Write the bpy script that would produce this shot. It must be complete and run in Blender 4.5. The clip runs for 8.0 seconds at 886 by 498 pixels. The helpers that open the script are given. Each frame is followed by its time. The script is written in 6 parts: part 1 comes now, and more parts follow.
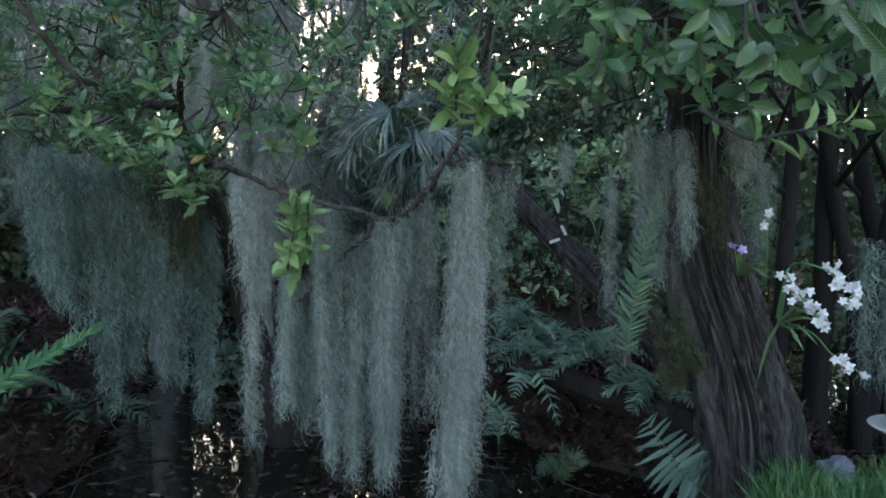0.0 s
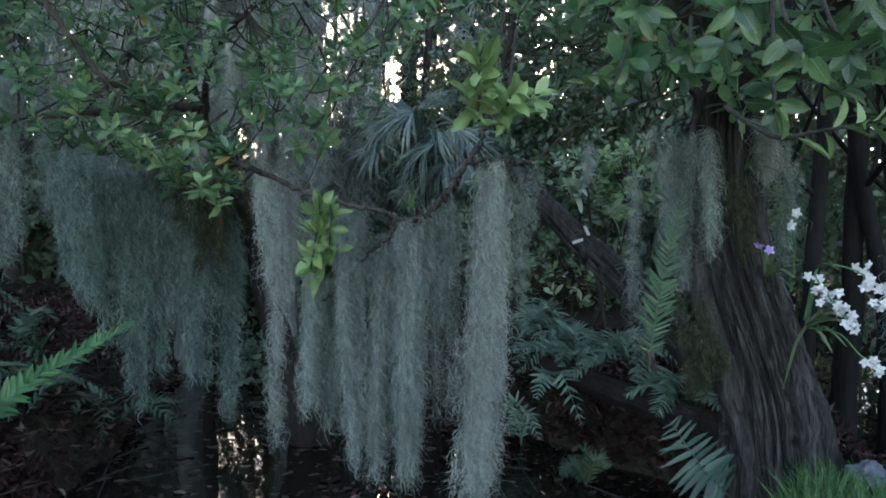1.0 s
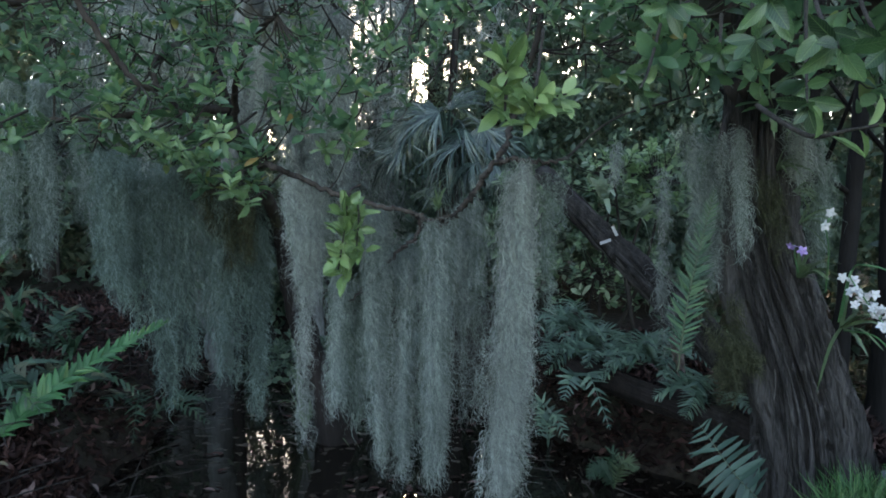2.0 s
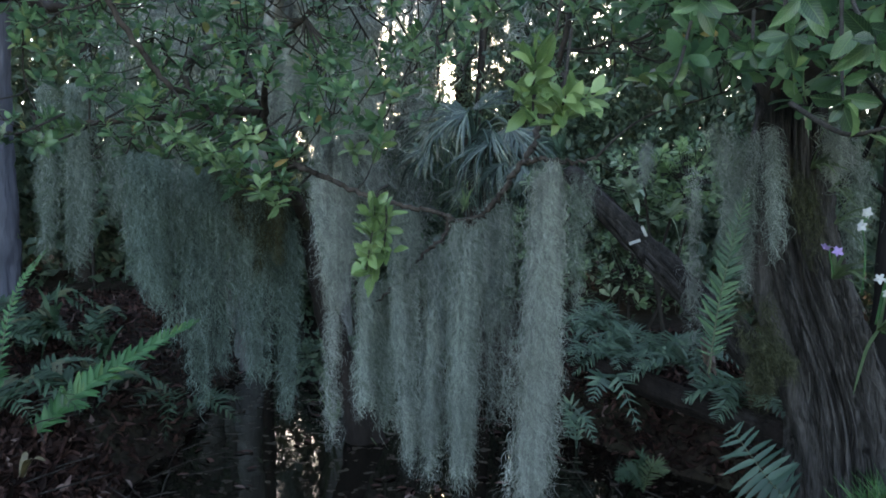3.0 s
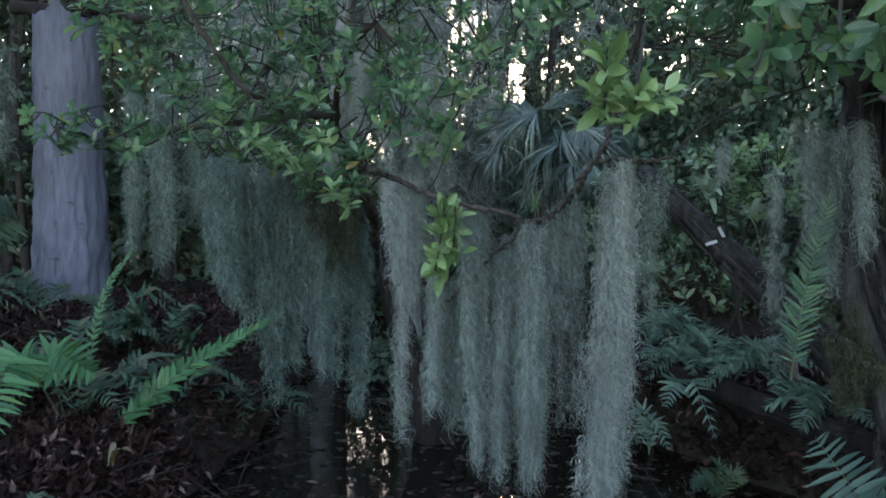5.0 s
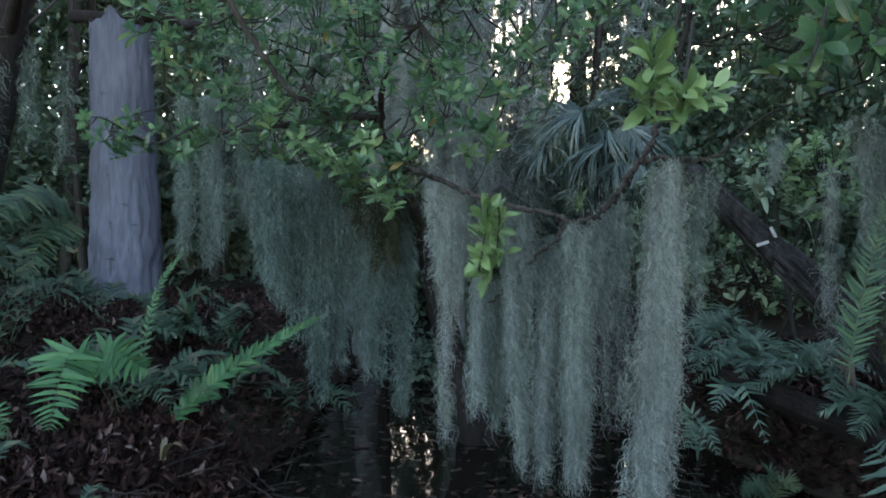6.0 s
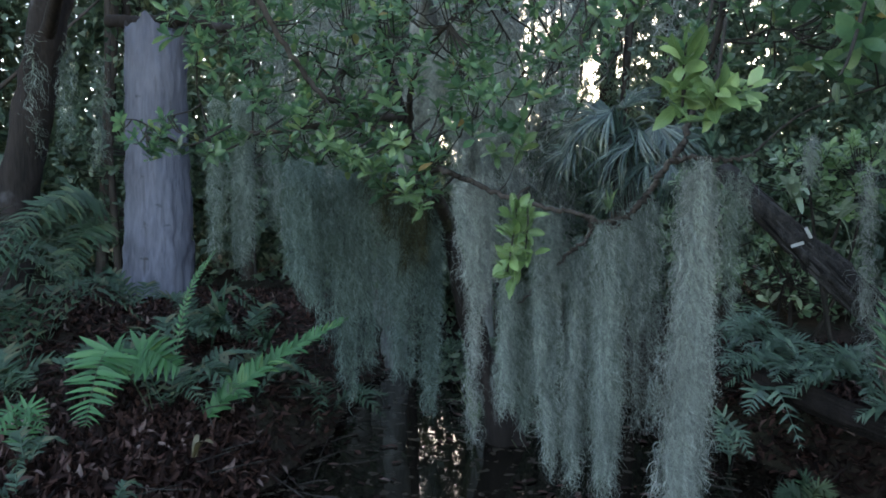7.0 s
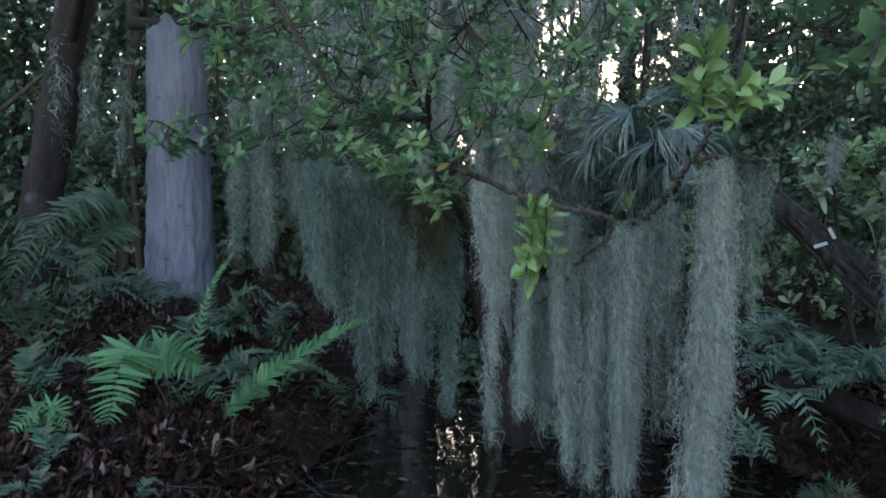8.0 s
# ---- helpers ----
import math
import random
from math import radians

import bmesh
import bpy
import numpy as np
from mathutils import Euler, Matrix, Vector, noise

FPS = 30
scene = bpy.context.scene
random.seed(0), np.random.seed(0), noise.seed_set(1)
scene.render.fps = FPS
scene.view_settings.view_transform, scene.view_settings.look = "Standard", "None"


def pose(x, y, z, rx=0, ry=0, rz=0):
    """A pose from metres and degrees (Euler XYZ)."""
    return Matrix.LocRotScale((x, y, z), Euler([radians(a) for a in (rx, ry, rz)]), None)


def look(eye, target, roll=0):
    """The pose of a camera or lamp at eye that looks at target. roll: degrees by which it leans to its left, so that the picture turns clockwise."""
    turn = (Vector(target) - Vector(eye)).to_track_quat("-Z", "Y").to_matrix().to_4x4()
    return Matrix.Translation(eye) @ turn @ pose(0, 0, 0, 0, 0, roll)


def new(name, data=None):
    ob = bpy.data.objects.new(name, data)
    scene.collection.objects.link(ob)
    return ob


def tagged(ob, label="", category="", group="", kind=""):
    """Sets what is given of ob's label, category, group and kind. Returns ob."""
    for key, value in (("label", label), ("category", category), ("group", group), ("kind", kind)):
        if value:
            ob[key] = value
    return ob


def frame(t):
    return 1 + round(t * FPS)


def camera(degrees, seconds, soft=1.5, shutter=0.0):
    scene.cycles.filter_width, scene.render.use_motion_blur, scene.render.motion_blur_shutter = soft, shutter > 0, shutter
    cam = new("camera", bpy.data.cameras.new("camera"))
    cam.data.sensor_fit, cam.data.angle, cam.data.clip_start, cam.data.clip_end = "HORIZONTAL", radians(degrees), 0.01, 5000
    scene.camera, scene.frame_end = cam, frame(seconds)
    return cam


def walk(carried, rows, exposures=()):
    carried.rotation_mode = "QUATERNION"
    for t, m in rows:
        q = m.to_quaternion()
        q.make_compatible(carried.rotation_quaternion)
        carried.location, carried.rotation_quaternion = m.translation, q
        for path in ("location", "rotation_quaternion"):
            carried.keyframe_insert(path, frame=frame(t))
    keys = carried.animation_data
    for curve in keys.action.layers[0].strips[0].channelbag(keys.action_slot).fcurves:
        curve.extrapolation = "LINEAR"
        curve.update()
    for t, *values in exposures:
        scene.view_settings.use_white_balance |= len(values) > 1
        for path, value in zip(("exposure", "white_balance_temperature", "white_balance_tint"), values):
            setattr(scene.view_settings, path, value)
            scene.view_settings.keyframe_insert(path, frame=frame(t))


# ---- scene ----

# ---------------------------------------------------------------- camera
EYE = Vector((0.0, 0.0, 1.3))
cam = camera(64.72, 8.0, soft=1.8)
# seconds, turn to the left, tilt, lean (degrees)
TURNS = [(0.0, 0.0, -2.516, 0.923), (0.5, 0.76, -2.516, 0.9), (1.0, 1.833, -2.517, 0.869), (1.5, 2.952, -2.515, 0.844),
         (3.0, 6.268, -2.514, 0.744), (3.5, 7.636, -2.505, 0.683), (4.0, 9.103, -2.508, 0.643), (4.5, 10.36, -2.502, 0.622),
         (6.0, 15.507, -2.494, 0.456), (6.5, 16.93, -2.479, 0.449), (7.0, 17.824, -2.473, 0.464), (7.5, 18.717, -2.466, 0.428),
         (8.0, 19.314, -2.463, 0.43)]


def ahead(turn, tilt):
    a, b = radians(turn), radians(tilt)
    return Vector((-math.sin(a) * math.cos(b), math.cos(a) * math.cos(b), math.sin(b)))


walk(cam, [(t, look(EYE, EYE + 5 * ahead(turn, tilt), lean)) for t, turn, tilt, lean in TURNS],
     exposures=[(0.0, 3.86, 7650, 16), (8.0, 3.86, 7650, 16)])

# ---------------------------------------------------------------- world and sun
SUN_TURN, SUN_HEIGHT = 5.0, 17.0
world = bpy.data.worlds.new("evening_sky")
scene.world = world
world.use_nodes = True
wn = world.node_tree
sky = wn.nodes.new("ShaderNodeTexSky")
sky.sky_type = "NISHITA"
sky.sun_disc = False
sky.sun_elevation = radians(SUN_HEIGHT)
sky.sun_rotation = radians(-SUN_TURN)
sky.air_density, sky.dust_density, sky.ozone_density = 1.0, 0.6, 1.2
wn.nodes["Background"].inputs["Strength"].default_value = 0.1
wn.links.new(sky.outputs["Color"], wn.nodes["Background"].inputs["Color"])
sun_data = bpy.data.lights.new("sun", "SUN")
sun_data.energy, sun_data.angle, sun_data.color = 0.8, radians(12), (1.0, 0.78, 0.55)
sun = new("sun", sun_data)
sun.matrix_world = look(40 * ahead(SUN_TURN, SUN_HEIGHT), (0, 0, 0))


# ---------------------------------------------------------------- materials
def material(name):
    mat = bpy.data.materials.new(name)
    mat.use_nodes = True
    nt = mat.node_tree
    return mat, nt, nt.nodes["Principled BSDF"]


def node(nt, kind, **settings):
    n = nt.nodes.new(kind)
    for key, value in settings.items():
        n.inputs[key].default_value = value
    return n


def ramp(nt, source, stops):
    r = nt.nodes.new("ShaderNodeValToRGB")
    while len(r.color_ramp.elements) < len(stops):
        r.color_ramp.elements.new(0.5)
    for e, (p, c) in zip(r.color_ramp.elements, stops):
        e.position, e.color = p, (*c, 1)
    nt.links.new(source, r.inputs["Fac"])
    return r


def mixed(nt, fac, a, b, blend="MIX"):
    m = nt.nodes.new("ShaderNodeMix")
    m.data_type, m.blend_type = "RGBA", blend
    for value, socket in ((fac, m.inputs[0]), (a, m.inputs[6]), (b, m.inputs[7])):
        if isinstance(value, (int, float)):
            socket.default_value = value
        elif isinstance(value, tuple):
            socket.default_value = (*value, 1)
        else:
            nt.links.new(value, socket)
    return m.outputs[2]


def place_noise(nt, scale, detail=3.0, stretch=(1, 1, 1)):
    tc = nt.nodes.new("ShaderNodeTexCoord")
    mp = nt.nodes.new("ShaderNodeMapping")
    mp.inputs["Scale"].default_value = stretch
    nt.links.new(tc.outputs["Object"], mp.inputs["Vector"])
    n = node(nt, "ShaderNodeTexNoise", Scale=scale, Detail=detail)
    nt.links.new(mp.outputs["Vector"], n.inputs["Vector"])
    return n


def bump(nt, bsdf, source, strength, distance):
    b = node(nt, "ShaderNodeBump", Strength=strength, Distance=distance)
    nt.links.new(source, b.inputs["Height"])
    nt.links.new(b.outputs["Normal"], bsdf.inputs["Normal"])


def leaf_material(name, stops, rough=0.3, through_light=0.3, per_object=False, spots=0.35, gloss=0.6):
    """Foliage: colour varies from leaf to leaf, blotches within a leaf, some light passes through."""
    mat, nt, bsdf = material(name)
    if per_object:
        rnd = nt.nodes.new("ShaderNodeObjectInfo").outputs["Random"]
    else:
        rnd = nt.nodes.new("ShaderNodeNewGeometry").outputs["Random Per Island"]
    base = ramp(nt, rnd, stops).outputs["Color"]
    blotch = place_noise(nt, 55.0, 3.0)
    col = mixed(nt, ramp(nt, blotch.outputs["Fac"], [(0.45, (0, 0, 0)), (0.75, (spots, spots, spots))]).outputs["Color"],
                base, tuple(0.55 * c for c in stops[0][1]))
    nt.links.new(col, bsdf.inputs["Base Color"])
    bsdf.inputs["Roughness"].default_value = rough
    bsdf.inputs["Specular IOR Level"].default_value = gloss
    bump(nt, bsdf, blotch.outputs["Fac"], 0.25, 0.002)
    tr = nt.nodes.new("ShaderNodeBsdfTranslucent")
    nt.links.new(col, tr.inputs["Color"])
    mx = nt.nodes.new("ShaderNodeMixShader")
    mx.inputs[0].default_value = through_light
    nt.links.new(bsdf.outputs[0], mx.inputs[1])
    nt.links.new(tr.outputs[0], mx.inputs[2])
    nt.links.new(mx.outputs[0], nt.nodes["Material Output"].inputs["Surface"])
    return mat


def moss_material(name, dark, light, through_light=0.22):
    """Dry threads: each one its own grey, darkened in long streaks, wide and narrow."""
    mat = leaf_material(name, [(0.0, dark), (0.5, tuple(0.5 * (a + b) for a, b in zip(dark, light))), (1.0, light)], 0.85, through_light, spots=0.2, gloss=0.12)
    nt = mat.node_tree
    bsdf = nt.nodes["Principled BSDF"]
    was = bsdf.inputs["Base Color"].links[0].from_socket
    for scale, flat, most in ((14.0, 0.14, 0.6), (60.0, 0.05, 0.65)):
        streak = place_noise(nt, scale, 3.0, (1, 1, flat))
        was = mixed(nt, ramp(nt, streak.outputs["Fac"], [(0.42, (0, 0, 0)), (0.64, (most, most, most))]).outputs["Color"], was, tuple(0.45 * c for c in dark))
    nt.links.new(was, bsdf.inputs["Base Color"])
    return mat


def veined(mat):
    """Midrib and side veins on a single leaf, in the leaf's own bounds."""
    nt = mat.node_tree
    bsdf = nt.nodes["Principled BSDF"]
    tc = nt.nodes.new("ShaderNodeTexCoord")
    sep = nt.nodes.new("ShaderNodeSeparateXYZ")
    nt.links.new(tc.outputs["Generated"], sep.inputs[0])

    def calc(op, a, b):
        n = nt.nodes.new("ShaderNodeMath")
        n.operation = op
        for value, socket in ((a, n.inputs[0]), (b, n.inputs[1])):
            if isinstance(value, (int, float)):
                socket.default_value = value
            else:
                nt.links.new(value, socket)
        return n.outputs[0]

    off = calc("ABSOLUTE", calc("SUBTRACT", sep.outputs["X"], 0.5), 0.0)
    rib = ramp(nt, off, [(0.012, (1, 1, 1)), (0.035, (0, 0, 0))]).outputs["Color"]
    wave = calc("SINE", calc("MULTIPLY", calc("SUBTRACT", sep.outputs["Y"], calc("MULTIPLY", off, 0.55)), 62.0), 0.0)
    vein = ramp(nt, wave, [(0.8, (0, 0, 0)), (1.0, (0.55, 0.55, 0.55))]).outputs["Color"]
    lines = mixed(nt, 1.0, rib, vein, "LIGHTEN")
    was = bsdf.inputs["Base Color"].links[0].from_socket
    nt.links.new(mixed(nt, calc("MULTIPLY", lines, 0.55), was, (0.2, 0.3, 0.12)), bsdf.inputs["Base Color"])
    b = node(nt, "ShaderNodeBump", Strength=0.5, Distance=0.003)
    nt.links.new(lines, b.inputs["Height"])
    old = bsdf.inputs["Normal"].links[0].from_socket
    nt.links.new(old, b.inputs["Normal"])
    nt.links.new(b.outputs["Normal"], bsdf.inputs["Normal"])
    return mat


def bark_material(name, dark, light, scale=9.0, stretch=(1, 1, 0.12), rough=0.9, lichen=None, lichen_at=0.62, relief=0.6):
    mat, nt, bsdf = material(name)
    big = place_noise(nt, scale, 6.0, stretch)
    fine = place_noise(nt, scale * 6, 4.0, stretch)
    col = ramp(nt, big.outputs["Fac"], [(0.32, dark), (0.68, light)]).outputs["Color"]
    col = mixed(nt, 0.45, col, ramp(nt, fine.outputs["Fac"], [(0.35, dark), (0.7, light)]).outputs["Color"])
    if lichen:
        patch = place_noise(nt, 5.0, 4.0)
        col = mixed(nt, ramp(nt, patch.outputs["Fac"], [(lichen_at - 0.06, (0, 0, 0)), (lichen_at + 0.06, (0.8, 0.8, 0.8))]).outputs["Color"], col, lichen)
    nt.links.new(col, bsdf.inputs["Base Color"])
    bsdf.inputs["Roughness"].default_value = rough
    bsdf.inputs["Specular IOR Level"].default_value = 0.2
    bump(nt, bsdf, fine.outputs["Fac"], relief, 0.012)
    return mat


GREEN = leaf_material("glossy_green_leaf", [(0.0, (0.04, 0.095, 0.055)), (0.5, (0.078, 0.17, 0.085)), (0.9, (0.14, 0.255, 0.115)), (0.993, (0.18, 0.24, 0.085)), (1.0, (0.3, 0.17, 0.06))], through_light=0.55)
BUSH = leaf_material("bush_leaf", [(0.0, (0.05, 0.1, 0.055)), (0.5, (0.125, 0.215, 0.112)), (0.85, (0.2, 0.3, 0.18)), (1.0, (0.38, 0.46, 0.34))], rough=0.28, through_light=0.45)
YOUNG = leaf_material("young_leaf", [(0.0, (0.075, 0.14, 0.05)), (0.6, (0.14, 0.235, 0.085)), (1.0, (0.25, 0.36, 0.15))], rough=0.33, through_light=0.35, per_object=True, spots=0.2)
NEARLEAF = leaf_material("near_leaf", [(0.0, (0.014, 0.038, 0.018)), (0.6, (0.028, 0.075, 0.03)), (1.0, (0.068, 0.15, 0.054))], rough=0.3, per_object=True, spots=0.6)
# brighter bush leaf: the light between the trunks is put into its colour
MIDBUSH = leaf_material("lit_bush_leaf", [(0.0, (0.12, 0.21, 0.09)), (0.6, (0.21, 0.34, 0.15)), (1.0, (0.33, 0.46, 0.25))], rough=0.3, through_light=0.5)
WOODS = leaf_material("woods_leaf", [(0.0, (0.04, 0.075, 0.05)), (0.6, (0.085, 0.145, 0.095)), (1.0, (0.16, 0.22, 0.145))], rough=0.42, through_light=0.5)
FERN = leaf_material("fern_green", [(0.0, (0.04, 0.12, 0.05)), (0.6, (0.06, 0.18, 0.07)), (1.0, (0.1, 0.25, 0.07))], rough=0.5)
FERN_BLUE = leaf_material("fern_blue_green", [(0.0, (0.035, 0.072, 0.052)), (0.6, (0.062, 0.118, 0.084)), (1.0, (0.12, 0.19, 0.13))], rough=0.5, through_light=0.2)
NEARFERN = leaf_material("near_fern_green", [(0.0, (0.028, 0.095, 0.04)), (0.85, (0.05, 0.15, 0.058)), (1.0, (0.1, 0.18, 0.06))], rough=0.45, per_object=True, gloss=0.3)
NEARFERN_BLUE = leaf_material("near_fern_blue_green", [(0.0, (0.018, 0.042, 0.031)), (0.6, (0.03, 0.063, 0.046)), (1.0, (0.052, 0.09, 0.066))], rough=0.48, through_light=0.2, per_object=True, gloss=0.3)
NEARFERN_MID = leaf_material("near_fern_soft_green", [(0.0, (0.022, 0.056, 0.034)), (0.6, (0.035, 0.08, 0.045)), (1.0, (0.06, 0.12, 0.055))], rough=0.5, through_light=0.25, per_object=True, gloss=0.25)
NEARFERN_DIM = leaf_material("near_fern_dim_green", [(0.0, (0.009, 0.024, 0.013)), (0.7, (0.019, 0.046, 0.024)), (1.0, (0.04, 0.058, 0.028))], rough=0.6, through_light=0.15, per_object=True, gloss=0.2)
STALK = leaf_material("fern_stalk", [(0.0, (0.022, 0.04, 0.016)), (1.0, (0.035, 0.045, 0.02))], rough=0.6, through_light=0.0)
FERN_DARK = leaf_material("fern_dark", [(0.0, (0.012, 0.033, 0.018)), (0.7, (0.032, 0.072, 0.042)), (1.0, (0.075, 0.075, 0.04))], rough=0.5, through_light=0.2, gloss=0.35)
PALM = leaf_material("palm_fan", [(0.0, (0.011, 0.026, 0.021)), (0.65, (0.03, 0.06, 0.048)), (1.0, (0.14, 0.18, 0.15))], rough=0.28, through_light=0.12)
LITTER = leaf_material("leaf_litter", [(0.0, (0.005, 0.0032, 0.0028)), (0.55, (0.021, 0.0105, 0.0092)), (0.93, (0.066, 0.034, 0.029)), (1.0, (0.16, 0.115, 0.105))], rough=0.7, through_light=0.0, gloss=0.1)
DEAD = leaf_material("dead_leaf", [(0.0, (0.08, 0.055, 0.047)), (1.0, (0.2, 0.145, 0.13))], rough=0.7, through_light=0.1)
YELLOW = leaf_material("yellowed_leaf", [(0.0, (0.045, 0.036, 0.016)), (1.0, (0.1, 0.078, 0.034))], rough=0.6, through_light=0.2)
GRASS = leaf_material("grass_blade", [(0.0, (0.025, 0.085, 0.032)), (0.7, (0.05, 0.145, 0.048)), (1.0, (0.13, 0.2, 0.08))], rough=0.5, gloss=0.35)
STRAP = leaf_material("strap_leaf", [(0.0, (0.05, 0.09, 0.045)), (0.7, (0.09, 0.14, 0.07)), (1.0, (0.2, 0.2, 0.11))], rough=0.5)
PALE_STRAP = leaf_material("pale_strap_leaf", [(0.0, (0.14, 0.2, 0.14)), (0.7, (0.27, 0.35, 0.26)), (1.0, (0.43, 0.48, 0.4))], rough=0.45)
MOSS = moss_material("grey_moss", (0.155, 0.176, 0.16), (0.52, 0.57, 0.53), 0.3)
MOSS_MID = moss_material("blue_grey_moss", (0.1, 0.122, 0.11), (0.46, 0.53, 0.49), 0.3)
# darker, greener copies of the grey moss: canopy shade is put into their colour
MOSS_SHADE = moss_material("shaded_green_grey_moss", (0.07, 0.098, 0.082), (0.42, 0.5, 0.45), 0.34)
MOSS_DIM = moss_material("shaded_green_moss", (0.055, 0.084, 0.073), (0.35, 0.46, 0.415), 0.36)
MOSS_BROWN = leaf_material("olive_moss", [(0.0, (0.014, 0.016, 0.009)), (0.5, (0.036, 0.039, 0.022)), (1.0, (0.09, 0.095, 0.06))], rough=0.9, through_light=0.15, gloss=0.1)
MIDLEAF = leaf_material("mid_green_leaf", [(0.0, (0.06, 0.12, 0.05)), (0.6, (0.11, 0.2, 0.085)), (1.0, (0.2, 0.3, 0.14))], rough=0.35, through_light=0.4, per_object=True, spots=0.3)
veined(YOUNG)
veined(MIDLEAF)
veined(NEARLEAF)
# red-brown bark, darkened so that the shade of the woods is in its colour
BARK_DIM = bark_material("shaded_red_bark", (0.004, 0.0033, 0.0032), (0.022, 0.0165, 0.0155), 9.0, lichen=(0.05, 0.05, 0.053), lichen_at=0.7)
BARK = bark_material("dark_bark", (0.012, 0.01, 0.009), (0.055, 0.045, 0.04), lichen=(0.075, 0.085, 0.075), lichen_at=0.66)
BARK_BIG = bark_material("fibrous_bark", (0.002, 0.0018, 0.0018), (0.075, 0.069, 0.068), 26.0, (1, 1, 0.1), relief=1.0)
BARK_STRIP = leaf_material("bark_shred", [(0.0, (0.006, 0.005, 0.005)), (0.6, (0.026, 0.023, 0.0225)), (1.0, (0.085, 0.08, 0.08))], rough=0.85, through_light=0.0, gloss=0.1)
BARK_LOG = bark_material("log_bark", (0.003, 0.0027, 0.0027), (0.05, 0.045, 0.043), 30.0, (1, 0.35, 0.35), lichen=(0.09, 0.1, 0.09), lichen_at=0.68, relief=1.0)
# dark bark again, with the shade among the right-hand trunks put into its colour
BARK_SHADED = bark_material("shaded_bark", (0.002, 0.0017, 0.0017), (0.011, 0.0095, 0.0095), 12.0)
BARK_PALE = bark_material("pale_bark", (0.06, 0.062, 0.06), (0.2, 0.205, 0.2), 11.0, lichen=(0.25, 0.275, 0.265), lichen_at=0.56, relief=1.0)
SNAG = bark_material("weathered_snag", (0.045, 0.048, 0.064), (0.125, 0.13, 0.168), 6.0, (1, 1, 0.16), rough=0.8)
THICKET = bark_material("far_thicket", (0.012, 0.022, 0.014), (0.05, 0.075, 0.05), 1.6, (1, 1, 0.5), rough=1.0)
def snag_marks():
    """Dark checks, knots and bluish bands on the barkless wood."""
    nt = SNAG.node_tree
    bsdf = nt.nodes["Principled BSDF"]
    was = bsdf.inputs["Base Color"].links[0].from_socket
    checks = place_noise(nt, 22.0, 4.0, (1, 1, 0.06))
    knots = place_noise(nt, 7.0, 2.0, (1, 1, 1.6))
    col = mixed(nt, ramp(nt, checks.outputs["Fac"], [(0.6, (0, 0, 0)), (0.7, (0.75, 0.75, 0.75))]).outputs["Color"], was, (0.05, 0.048, 0.06))
    col = mixed(nt, ramp(nt, knots.outputs["Fac"], [(0.68, (0, 0, 0)), (0.74, (0.8, 0.8, 0.8))]).outputs["Color"], col, (0.03, 0.03, 0.035))
    wash = place_noise(nt, 2.2, 3.0)
    col = mixed(nt, ramp(nt, wash.outputs["Fac"], [(0.4, (0, 0, 0)), (0.65, (0.45, 0.45, 0.45))]).outputs["Color"], col, (0.12, 0.13, 0.17))
    nt.links.new(col, bsdf.inputs["Base Color"])


snag_marks()
TWIG = bark_material("twig_bark", (0.012, 0.011, 0.01), (0.045, 0.04, 0.037), 30.0, (1, 1, 0.4))


def petal_material(name, colour):
    mat, nt, bsdf = material(name)
    n = place_noise(nt, 80.0)
    nt.links.new(mixed(nt, n.outputs["Fac"], colour, tuple(0.8 * c for c in colour)), bsdf.inputs["Base Color"])
    bsdf.inputs["Roughness"].default_value = 0.5
    bsdf.inputs["Subsurface Weight"].default_value = 0.1
    return mat


WHITE_PETAL = petal_material("white_petal", (0.46, 0.45, 0.47))
PURPLE_PETAL = petal_material("purple_petal", (0.33, 0.22, 0.5))
TAG_WHITE = petal_material("white_plastic", (0.4, 0.4, 0.42))


def soil_material():
    mat, nt, bsdf = material("dark_soil")
    a, b = place_noise(nt, 1.3, 5.0), place_noise(nt, 24.0, 6.0)
    col = ramp(nt, b.outputs["Fac"], [(0.3, (0.007, 0.005, 0.0045)), (0.75, (0.035, 0.025, 0.02))]).outputs["Color"]
    col = mixed(nt, ramp(nt, a.outputs["Fac"], [(0.4, (0, 0, 0)), (0.7, (0.5, 0.5, 0.5))]).outputs["Color"], col, (0.02, 0.026, 0.014))
    nt.links.new(col, bsdf.inputs["Base Color"])
    bsdf.inputs["Roughness"].default_value = 0.9
    bsdf.inputs["Specular IOR Level"].default_value = 0.15
    bump(nt, bsdf, b.outputs["Fac"], 0.8, 0.03)
    return mat


def water_material():
    mat, nt, bsdf = material("black_water")
    n = place_noise(nt, 3.0, 2.0)
    scum = place_noise(nt, 14.0, 6.0)
    spots = ramp(nt, scum.outputs["Fac"], [(0.58, (0, 0, 0)), (0.66, (1, 1, 1))]).outputs["Color"]
    nt.links.new(mixed(nt, spots, (0.006, 0.005, 0.004), (0.03, 0.024, 0.018)), bsdf.inputs["Base Color"])
    nt.links.new(ramp(nt, scum.outputs["Fac"], [(0.56, (0.02, 0.02, 0.02)), (0.68, (0.5, 0.5, 0.5))]).outputs["Color"], bsdf.inputs["Roughness"])
    bsdf.inputs["IOR"].default_value = 1.33
    bump(nt, bsdf, n.outputs["Fac"], 0.04, 0.05)
    return mat


SOIL, WATER = soil_material(), water_material()


